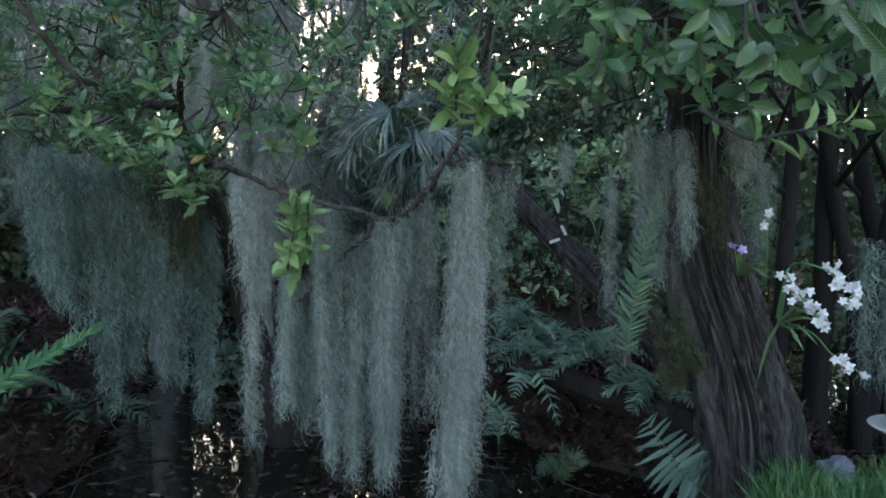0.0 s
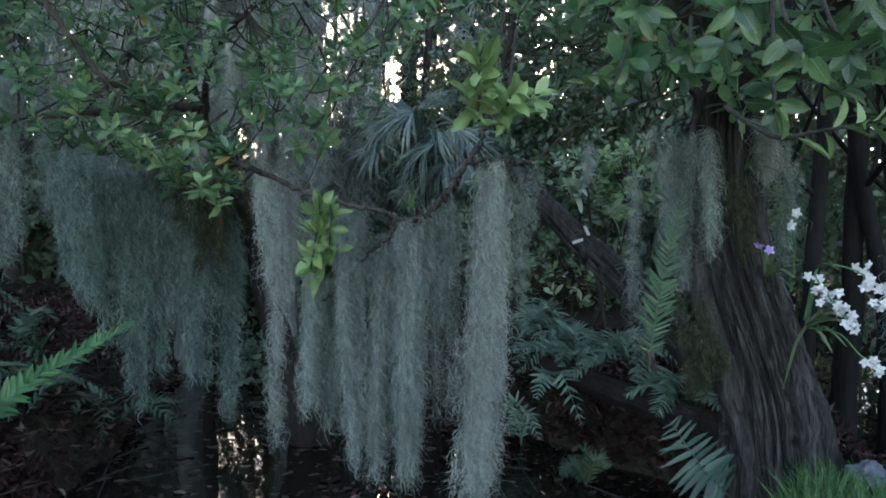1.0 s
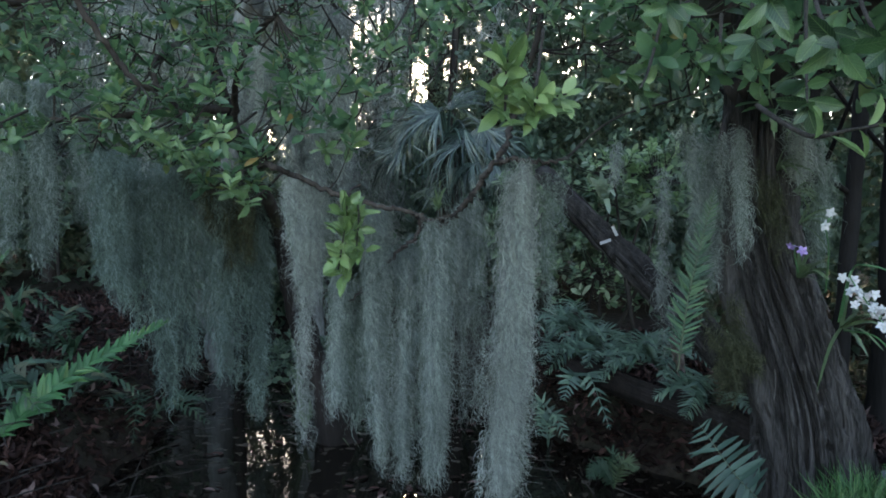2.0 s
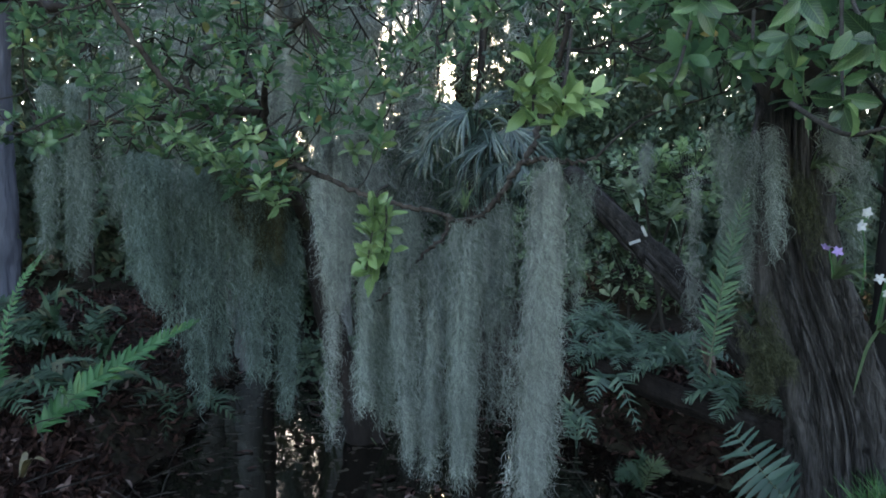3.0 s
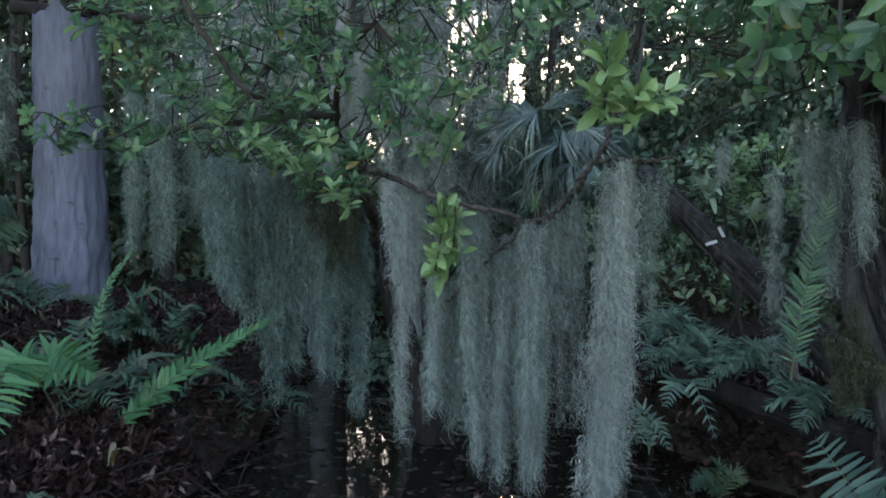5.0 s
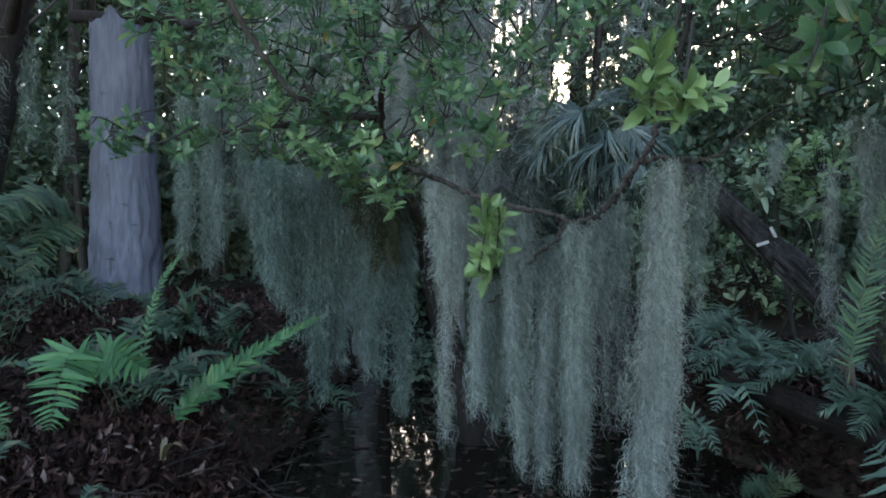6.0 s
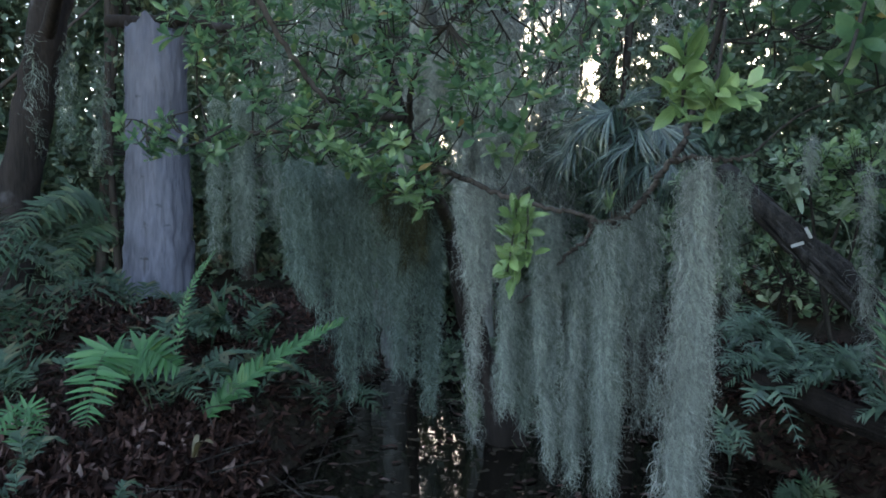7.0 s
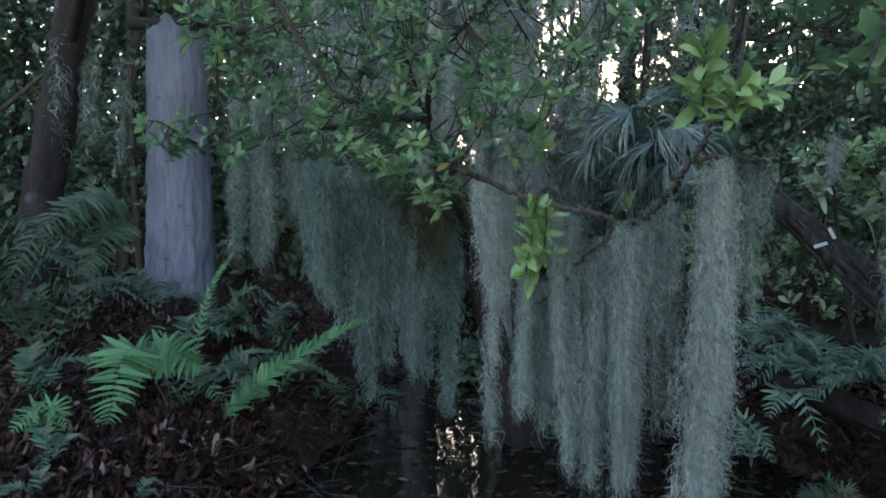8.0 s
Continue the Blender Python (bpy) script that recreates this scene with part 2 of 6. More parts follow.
# ---------------------------------------------------------------- mesh tools
def mesh_of(name, verts, faces, mat, smooth=True):
    """A mesh from an n x 3 and an m x 3 or m x 4 array."""
    verts, faces = np.asarray(verts, dtype=np.float32), np.asarray(faces, dtype=np.int32)
    me = bpy.data.meshes.new(name)
    me.vertices.add(len(verts))
    me.vertices.foreach_set("co", verts.ravel())
    k = faces.shape[1]
    me.loops.add(faces.size)
    me.loops.foreach_set("vertex_index", faces.ravel())
    me.polygons.add(len(faces))
    me.polygons.foreach_set("loop_start", np.arange(len(faces), dtype=np.int32) * k)
    me.polygons.foreach_set("use_smooth", np.full(len(faces), smooth))
    me.materials.append(mat)
    me.update(calc_edges=True)
    return me


def part(name, me, parent, label="", kind=""):
    ob = new(name, me)
    ob.parent = parent
    return tagged(ob, label=label, kind=kind)


def thing(name, place, label, category, group="", kind=""):
    ob = new(name)
    ob.empty_display_size = 0.1
    ob.location = place
    return tagged(ob, label, category, group, kind)


class Heap:
    """Gathers many small meshes of quads into one."""

    def __init__(self):
        self.v, self.f, self.n = [], [], 0

    def add(self, v, f):
        self.v.append(np.asarray(v).reshape(-1, 3))
        self.f.append(np.asarray(f).reshape(-1, 4) + self.n)
        self.n += len(self.v[-1])

    def mesh(self, name, mat, origin=(0, 0, 0)):
        return mesh_of(name, np.concatenate(self.v) - np.array(origin), np.concatenate(self.f), mat)


def leaf_shape(width, fold=0.12, droop=0.15, stations=(0.0, 0.16, 0.42, 0.7, 0.9, 1.0), profile=(0.06, 0.45, 0.92, 1.0, 0.55, 0.04)):
    """A blade one unit long along +y, folded along its midrib: vertices and quads."""
    v = []
    for s, p in zip(stations, profile):
        w = 0.5 * width * p
        z = -droop * s * s
        v += [(-w, s, z + fold * w * 2), (0, s, z), (w, s, z + fold * w * 2)]
    f = []
    for i in range(len(stations) - 1):
        a = 3 * i
        f += [(a, a + 1, a + 4, a + 3), (a + 1, a + 2, a + 5, a + 4)]
    return np.array(v), np.array(f)


def frames(way, up):
    """Rotation matrices whose y column runs along way and whose z column leans to up."""
    y = way / np.linalg.norm(way, axis=-1, keepdims=True)
    x = np.cross(y, up)
    n = np.linalg.norm(x, axis=-1, keepdims=True)
    x = np.where(n > 1e-4, x / np.maximum(n, 1e-4), np.array([1.0, 0, 0]))
    z = np.cross(x, y)
    return np.stack([x, y, z], axis=-1)


def scatter(shape, place, way, up, size):
    """Many copies of a shape at once: vertices and quads."""
    v, f = shape
    r = frames(np.asarray(way, float), np.asarray(up, float))
    out = np.einsum("nij,kj->nki", r, v) * np.asarray(size)[:, None, None] + np.asarray(place)[:, None, :]
    faces = f[None] + (np.arange(len(out)) * len(v))[:, None, None]
    return out.reshape(-1, 3), faces.reshape(-1, f.shape[1])


def smooth_path(points, steps):
    """A Catmull-Rom line through the points."""
    p = np.array([points[0], *points, points[-1]], float)
    out = []
    for i in range(1, len(p) - 2):
        for s in np.linspace(0, 1, steps, endpoint=False):
            a, b, c, d = p[i - 1:i + 3]
            out.append(0.5 * (2 * b + (c - a) * s + (2 * a - 5 * b + 4 * c - d) * s * s + (3 * b - a - 3 * c + d) * s ** 3))
    return np.array(out + [p[-2]])


def tube(points, radii, sides=8, rough=0.0, seed=0, scale=8.0):
    """A round, slightly knobbly limb along a line of points."""
    p = np.asarray(points, float)
    r = np.interp(np.linspace(0, 1, len(p)), np.linspace(0, 1, len(radii)), radii)
    t = np.gradient(p, axis=0)
    t /= np.linalg.norm(t, axis=1, keepdims=True) + 1e-9
    ref = np.array([0.31, 0.83, 0.2]) if abs(t[0][2]) > 0.7 else np.array([0.1, 0.1, 1.0])
    u = np.cross(t, ref)
    u /= np.linalg.norm(u, axis=1, keepdims=True)
    w = np.cross(t, u)
    a = np.linspace(0, 2 * np.pi, sides, endpoint=False)
    ring = np.cos(a)[None, :, None] * u[:, None] + np.sin(a)[None, :, None] * w[:, None]
    rr = np.repeat(r[:, None], sides, 1)
    if rough:
        for i in range(len(p)):
            for j in range(sides):
                q = p[i] + ring[i, j] * r[i]
                rr[i, j] *= 1 + rough * noise.noise(Vector((q[0] * scale + seed, q[1] * scale, q[2] * scale)))
    v = p[:, None] + ring * rr[..., None]
    i, j = np.meshgrid(np.arange(len(p) - 1), np.arange(sides), indexing="ij")
    k = (j + 1) % sides
    f = np.stack([i * sides + j, i * sides + k, (i + 1) * sides + k, (i + 1) * sides + j], -1)
    return v.reshape(-1, 3), f.reshape(-1, 4)


def rng(seed):
    return np.random.default_rng(seed)


# ---------------------------------------------------------------- ground and water
def step(a, b, x):
    s = min(max((x - a) / (b - a), 0.0), 1.0)
    return s * s * (3 - 2 * s)


def ground_height(x, y):
    """A dark channel between a left bank that climbs to the woods and a lower right bank."""
    x, y = x + 0.16 * noise.noise(Vector((x * 1.7, y * 1.7, 11))) + 0.05 * noise.noise(Vector((x * 6, y * 6, 12))), y + 0.2 * noise.noise(Vector((x * 1.7, y * 1.7, 21)))
    left = -1.62 + 0.16 * (3.4 - y) - 0.25 * step(3.6, 6.5, y)
    bank_l = step(left + 0.1, left - 0.75, x) * (0.34 + 0.07 * step(-1.8, -3.0, x) + 0.13 * step(3.4, 6.0, math.hypot(x, y)))
    behind = (x - 0.42) * 0.785 + (y - 4.05) * 0.62
    bank_r = step(-0.15, 0.4, behind) * step(2.5, 1.7, x) * (0.34 + 0.08 * step(0.4, 1.2, behind))
    mound = step(0.75, 0.3, math.hypot((x - 1.52) / 1.35, (y - 2.15) / 1.0)) * 0.42
    back = step(6.0, 8.2, y) * 0.42
    front = step(1.5, 0.6, y) * 0.32
    h = -0.22 + max(bank_l * 1.5, bank_r * 1.5, mound * 1.4, back, front)
    n = noise.noise(Vector((x * 0.9, y * 0.9, 0))) * 0.05 + noise.noise(Vector((x * 4, y * 4, 3))) * 0.025 + noise.noise(Vector((x * 14, y * 14, 5))) * 0.008
    return h + n * step(-0.2, 0.1, h) + 0.4 * step(14, 60, math.hypot(x, y))


def build_ground():
    n = 250
    u = np.linspace(-1, 1, n)
    xs = -0.8 + 6.5 * u + 700 * np.abs(u) ** 9 * np.sign(u)
    ys = 4.0 + 5.0 * u + 700 * np.abs(u) ** 9 * np.sign(u)
    v = np.array([(x, y, ground_height(x, y)) for y in ys for x in xs])
    i, j = np.meshgrid(np.arange(n - 1), np.arange(n - 1), indexing="ij")
    f = np.stack([i * n + j, i * n + j + 1, (i + 1) * n + j + 1, (i + 1) * n + j], -1).reshape(-1, 4)
    tagged(new("ground", mesh_of("ground", v, f, SOIL)), "dark muddy forest floor sloping down to black water", "ground", kind="structure")
    n = 40
    g = np.linspace(0, 1, n)
    v = np.array([(-4.5 + 10.5 * a, 0.4 + 9 * b, 0.0) for b in g for a in g])
    i, j = np.meshgrid(np.arange(n - 1), np.arange(n - 1), indexing="ij")
    f = np.stack([i * n + j, i * n + j + 1, (i + 1) * n + j + 1, (i + 1) * n + j], -1).reshape(-1, 4)
    tagged(new("water", mesh_of("water", v, f, WATER)), "still black swamp water with glints of sky", "water", kind="structure")


build_ground()


# ---------------------------------------------------------------- foliage
BLADE = leaf_shape(0.42)
BLADE_B = leaf_shape(0.38, 0.2, 0.28)
SMALL = leaf_shape(0.45, 0.15, 0.2, (0.0, 0.3, 0.7, 1.0), (0.1, 0.8, 1.0, 0.05))


def rosette_leaves(r, tips, ways, count, size):
    """Whorls of leaves round shoot tips: place, way, up and size of each leaf."""
    place, way, up, sizes = [], [], [], []
    for tip, w in zip(tips, ways):
        w = w / np.linalg.norm(w)
        a = np.cross(w, [0.3, 0.2, 0.9])
        a /= np.linalg.norm(a)
        b = np.cross(w, a)
        k = r.integers(count[0], count[1] + 1)
        s0 = r.uniform(*size)
        turn = r.uniform(0, 6.28)
        for i in range(k):
            t = turn + i * 2.4 + r.normal(0, 0.25)
            q = i / k
            open_ = np.clip(1.25 - 0.95 * q + r.normal(0, 0.15), 0.1, 1.6)
            side = np.cos(t) * a + np.sin(t) * b
            d = np.cos(open_) * w + np.sin(open_) * side + np.array([0, 0, -0.12])
            place.append(tip - w * (0.6 * s0 * (1 - q)))
            way.append(d)
            up.append(w * 0.9 + r.normal(0, 0.3, 3) - 0.1 * side)
            sizes.append(s0 * r.uniform(0.75, 1.1) * (1.0 - 0.35 * q * q))
    return np.array(place), np.array(way), np.array(up), np.array(sizes)


def twig_to(r, heap, limb, tip, thick=0.0024):
    """A thin twig from the nearest point of the limbs to a shoot tip. Returns its last direction."""
    d = np.linalg.norm(limb - tip, axis=1) + 0.15 * np.maximum(limb[:, 2] - tip[2], 0)
    root = limb[np.argmin(d)]
    mid = 0.5 * (root + tip) + r.normal(0, 0.05, 3) * np.linalg.norm(tip - root) + np.array([0, 0, -0.04])
    p = smooth_path([root, mid, tip], 4)
    heap.add(*tube(p, [thick * 1.6, thick * 0.6], 5))
    return p[-1] - p[-2]


def branchlets(r, heap, line, box, n):
    """Side branches from the limbs into a clump; returns all points that twigs may start from."""
    out = [line]
    for end in in_box(r, (*box[:3], 0.95 * box[3], 0.95 * box[4], 0.95 * box[5], box[6]), n):
        root = line[np.argmin(np.linalg.norm(line - end, axis=1))]
        L = np.linalg.norm(end - root)
        p = smooth_path([root, root + (end - root) * 0.4 + r.normal(0, 0.045, 3) * L, root + (end - root) * 0.75 + r.normal(0, 0.035, 3) * L, end], 5)
        heap.add(*tube(p, [0.0055, 0.0022], 6, 0.3, 1, 40.0))
        out.append(p[2:])
    return np.concatenate(out)


def in_box(r, box, n):
    """Random points in an upright ellipsoid (x, y, z, half width, half depth, half height, turn)."""
    x, y, z, a, b, c, turn = box
    q = r.normal(0, 1, (n, 3))
    q *= (r.uniform(0, 1, (n, 1)) ** (1 / 3)) / np.linalg.norm(q, axis=1, keepdims=True)
    q *= [a, b, c]
    t = radians(turn)
    return np.stack([x + q[:, 0] * np.cos(t) - q[:, 1] * np.sin(t), y + q[:, 0] * np.sin(t) + q[:, 1] * np.cos(t), z + q[:, 2]], 1)


def roof(r, crown, boxes):
    """The upper crown that closes over the water."""
    for box, shoots in boxes:
        tips = in_box(r, box, shoots)
        ways = r.normal(0, 0.5, (shoots, 3)) + np.array([0, 0, 0.8])
        crown.add(*scatter(SMALL, *rosette_leaves(r, tips, ways, (6, 9), (0.09, 0.13))))


def broadleaf_tree(name, label, trunk, trunk_radii, limbs, clumps, seed, bark=BARK, leaf_size=(0.07, 0.11)):
    """A tree of trunk, limbs, twigs and whorled leaves. limbs: (points, radii); clumps: (box, shoots)."""
    r = rng(seed)
    origin = Vector(trunk[0])
    tree = thing(name, origin, label, "tree")
    o = np.array(origin)
    v, f = tube(smooth_path(trunk, 14), trunk_radii, 28, 0.35, seed, 7.0)
    part("trunk", mesh_of("trunk", v - o, f, bark), tree, "dark rough trunk")
    line = []
    for points, radii in limbs:
        p = smooth_path(points, 12)
        p[1:-1] += r.normal(0, 0.0045, p[1:-1].shape)
        v, f = tube(p, radii, 14, 0.22, seed, 24.0)
        part("limb", mesh_of("limb", v - o, f, BARK), tree)
        line.append(p)
    line = np.concatenate(line)
    twigs, crown = Heap(), Heap()
    for box, n in clumps:
        tips = in_box(r, box, n)
        line = branchlets(r, twigs, line, box, 4 + n // 14)
        # two low gaps let the evening sky through
        turn, rise = np.degrees(np.arctan2(tips[:, 0], tips[:, 1])), np.degrees(np.arctan2(tips[:, 2] - 1.3, np.hypot(tips[:, 0], tips[:, 1])))
        open_ = (np.hypot((turn + 11.5) / 2.2, (rise - 15.0) / 1.6) > 1) & (np.hypot((turn + 5.6) / 2.1, (rise - 11.0) / 2.3) > 1)
        pale = (np.hypot((turn + 20.5) / 2.4, (rise - 11.5) / 4.5) > 1) | (r.uniform(0, 1, len(turn)) < 0.4)
        tips = tips[pale & open_]
        ways = []
        for tip in tips:
            w = twig_to(r, twigs, line, tip)
            ways.append(w / np.linalg.norm(w) + np.array([r.normal(0, 0.3), r.normal(-0.25, 0.3), 0.55 + r.normal(0, 0.3)]))
        lv = rosette_leaves(r, tips, np.array(ways), (6, 11), leaf_size)
        half = r.uniform(0, 1, len(lv[0])) < 0.5
        for shape, pick in ((BLADE, half), (BLADE_B, ~half)):
            crown.add(*scatter(shape, *(q[pick] for q in lv)))
    roof(r, crown, (((-1.6, 2.5, 3.6, 2.6, 1.6, 0.5, 0), 340), ((-0.6, 1.0, 3.6, 2.4, 1.2, 0.4, 0), 260)))
    part("branchwork", twigs.mesh("branchwork", TWIG, o), tree, kind="stuff")
    part("crown", crown.mesh("crown", GREEN, o), tree, "dense glossy green foliage", kind="stuff")
    return tree


def leafy_shoot(name, label, stem, whorls, size, mat, seed, group="", lift=0.0, face=None):
    """A shoot near the camera, each leaf a part of its own. whorls: (share of the stem, leaves)."""
    r = rng(seed)
    p = smooth_path(stem, 8)
    shoot = thing(name, stem[0], label, "branch", group)
    o = np.array(stem[0])
    v, f = tube(p, [0.006, 0.0025], 7)
    part("stem", mesh_of("stem", v - o, f, TWIG), shoot)
    shapes = []
    for k in range(6):
        st = np.linspace(0, 1, 10)
        pr = np.interp(st, [0, 0.1, 0.3, 0.6, 0.82, 0.94, 1.0], [0.08, 0.35, 0.8, 1.0, 0.72, 0.35, 0.03]) * r.uniform(0.94, 1.06, 10)
        lv, lf = leaf_shape(r.uniform(0.36, 0.46), r.uniform(0.12, 0.35), r.uniform(0.02, 0.35), st, pr)
        lv[::3, 2] += r.normal(0, 0.012, 10)
        lv[2::3, 2] += r.normal(0, 0.012, 10)
        lv[:, 0] += r.normal(0, 0.06) * lv[:, 1] ** 2
        shapes.append(mesh_of("leaf", lv, lf, mat))
    for share, n in whorls:
        i = min(int(share * (len(p) - 1)), len(p) - 2)
        place, way, up, sizes = rosette_leaves(r, [p[i + 1]], [p[i + 1] - p[i] if face is None else np.array(face) + r.normal(0, 0.35, 3)], (n, n), size)
        way[:, 2] += lift
        for q, w, u, s in zip(place, way, up, sizes):
            leaf = part("leaf", shapes[r.integers(6)], shoot)
            m = frames(w, u)
            leaf.matrix_local = Matrix.Translation(q - o) @ Matrix(m.tolist()).to_4x4() @ Matrix.Scale(float(s), 4)
    return shoot


# the tree whose trunk rises out of the water behind the moss
broadleaf_tree(
    "swamp_tree", "leaning dark swamp tree with glossy green leaves over water",
    [(-0.82, 3.98, -0.3), (-0.87, 3.96, 0.0), (-0.98, 3.93, 0.37), (-1.08, 3.9, 0.7), (-1.16, 3.9, 1.0), (-1.27, 3.92, 1.3), (-1.45, 3.85, 1.8), (-1.6, 3.7, 2.4), (-1.7, 3.4, 3.1)], [0.13, 0.1, 0.085, 0.07, 0.06, 0.045, 0.03, 0.024, 0.02],
    [([(-1.2, 3.9, 1.25), (-1.12, 3.2, 1.52), (-0.868, 2.62, 1.493), (-0.734, 2.6, 1.445), (-0.6, 2.6, 1.39), (-0.452, 2.6, 1.35), (-0.303, 2.6, 1.318), (-0.25, 2.6, 1.295)], [0.04, 0.02, 0.012, 0.01, 0.009, 0.008, 0.009]),
     ([(-0.3, 2.61, 1.315), (-0.24, 2.6, 1.293), (-0.155, 2.6, 1.31), (-0.08, 2.6, 1.38), (-0.034, 2.6, 1.46), (0.026, 2.61, 1.54), (0.056, 2.64, 1.61), (0.12, 2.8, 1.85), (0.25, 3.0, 2.4)], [0.005, 0.009, 0.011, 0.011, 0.011, 0.012, 0.013]),
     ([(-0.262, 2.6, 1.298), (-0.289, 2.64, 1.222), (-0.359, 2.66, 1.17), (-0.421, 2.68, 1.102), (-0.492, 2.68, 1.027), (-0.555, 2.68, 0.974)], [0.01, 0.008, 0.006, 0.005, 0.003]),
     ([(0.0, 2.6, 1.5), (0.05, 2.54, 1.515), (0.12, 2.5, 1.51), (0.2, 2.52, 1.5), (0.27, 2.58, 1.53)], [0.009, 0.008, 0.007, 0.005]),
     ([(-1.45, 3.85, 1.8), (-1.25, 3.4, 2.05), (-0.85, 3.0, 2.25), (-0.4, 2.8, 2.3), (0.1, 2.6, 2.35)], [0.022, 0.014, 0.011, 0.009, 0.007]),
     ([(-1.52, 3.78, 2.05), (-1.36, 2.75, 1.8), (-1.45, 2.6, 1.9), (-1.56, 2.5, 2.12), (-1.7, 2.4, 2.5)], [0.02, 0.013, 0.011, 0.012, 0.011]),
     ([(-1.58, 3.72, 2.3), (-1.5, 3.0, 1.95), (-1.3, 2.8, 1.75), (-1.1, 2.75, 1.6)], [0.025, 0.013, 0.009, 0.006]),
     ([(-1.48, 3.83, 1.9), (-1.9, 3.2, 1.75), (-2.3, 2.9, 1.65)], [0.03, 0.015, 0.006]),
     ([(-1.66, 3.5, 2.9), (-0.8, 3.0, 2.9), (0.0, 2.7, 2.8), (0.6, 2.4, 2.6)], [0.04, 0.03, 0.02, 0.015])],
    [((-1.64, 2.95, 2.2, 0.64, 0.5, 0.42, 25), 215),
     ((-1.35, 2.72, 1.68, 0.36, 0.2, 0.16, 22), 66),
     ((-1.0, 2.62, 1.52, 0.2, 0.15, 0.13, 18), 22),
     ((-0.85, 3.0, 2.1, 0.48, 0.5, 0.38, 14), 100),
     ((-0.35, 2.9, 2.2, 0.45, 0.4, 0.26, 6), 34),
     ((-0.98, 2.75, 1.84, 0.22, 0.2, 0.22, 18), 30),
     ((-0.36, 2.75, 1.9, 0.2, 0.2, 0.12, 6), 9),
     ((-2.2, 2.75, 1.68, 0.35, 0.2, 0.1, 35), 22),
     ((-0.6, 2.6, 1.72, 0.32, 0.3, 0.14, 10), 16),
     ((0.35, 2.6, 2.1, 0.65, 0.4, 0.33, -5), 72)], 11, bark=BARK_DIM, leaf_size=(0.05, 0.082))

# ---------------------------------------------------------------- the big fibrous tree on the right bank
def furrowed_trunk(points, radii, seed, sides=300, steps=34, depth=0.3):
    """A trunk with deep, twisting vertical furrows and a flared foot."""
    p = smooth_path(points, steps)
    r = np.interp(np.linspace(0, 1, len(p)), np.linspace(0, 1, len(radii)), radii)
    v = np.zeros((len(p), sides, 3))
    for i, c in enumerate(p):
        for j in range(sides):
            a = 2 * math.pi * j / sides
            tw = a + 0.2 * c[2]
            wob = 0.2 * noise.noise(Vector((c[2] * 1.7, seed, tw)))
            ridge = noise.noise(Vector((math.cos(tw + wob) * 5.2 + seed, math.sin(tw + wob) * 5.2, c[2] * 0.9)))
            fine = noise.noise(Vector((math.cos(tw + wob) * 14, math.sin(tw + wob) * 14 + seed, c[2] * 2.2)))
            hair = noise.noise(Vector((math.cos(tw) * 30, math.sin(tw) * 30, c[2] * 5 + seed)))
            cut = math.exp(-(ridge / 0.11) ** 2) + 0.7 * math.exp(-(fine / 0.12) ** 2)
            k = r[i] * (1.08 + depth * 0.35 * ridge - depth * 0.95 * cut + 0.13 * hair)
            v[i, j] = (c[0] + k * math.cos(a), c[1] + k * math.sin(a), c[2] + 0.01 * fine)
    i, j = np.meshgrid(np.arange(len(p) - 1), np.arange(sides), indexing="ij")
    k = (j + 1) % sides
    f = np.stack([i * sides + j, i * sides + k, (i + 1) * sides + k, (i + 1) * sides + j], -1)
    return v.reshape(-1, 3), f.reshape(-1, 4)


def bark_strips(r, axis, girths, count, arc, twist, wide=(0.003, 0.01)):
    """Narrow loose strips of bark lying along a trunk or log."""
    strips = Heap()
    girth = np.interp(np.linspace(0, 1, len(axis)), np.linspace(0, 1, len(girths)), girths)
    t = np.gradient(axis, axis=0)
    t /= np.linalg.norm(t, axis=1, keepdims=True)
    e1 = np.cross(np.array([0, 1.0, 0]), t)
    e1 /= np.linalg.norm(e1, axis=1, keepdims=True)
    e2 = np.cross(t, e1)
    for k in range(count):
        a, n = r.uniform(*arc), r.integers(8, 24)
        i0 = r.integers(1, len(axis) - n)
        w, off, drift = r.uniform(*wide), r.uniform(-0.01, 0.01), r.normal(0.2, 0.15)
        rows = []
        for i in range(i0, i0 + n, 2):
            q = (i - i0) / n
            b = a - twist * axis[i][2] + drift * q
            way = math.cos(b) * e1[i] + math.sin(b) * e2[i]
            lift = 0.012 * (2 * q - 1) ** 2 * r.uniform(0.3, 1)
            c = axis[i] + (girth[i] * 0.98 + off + lift) * way
            sd = np.cross(t[i], way) * w * (1 - 0.8 * (2 * q - 1) ** 4) * r.uniform(0.7, 1.2)
            rows += [c - sd, c + way * w * 0.6, c + sd]
        m = len(rows) // 3
        strips.add(rows, [(3 * j + e, 3 * j + e + 1, 3 * j + e + 4, 3 * j + e + 3) for j in range(m - 1) for e in (0, 1)])
    return strips


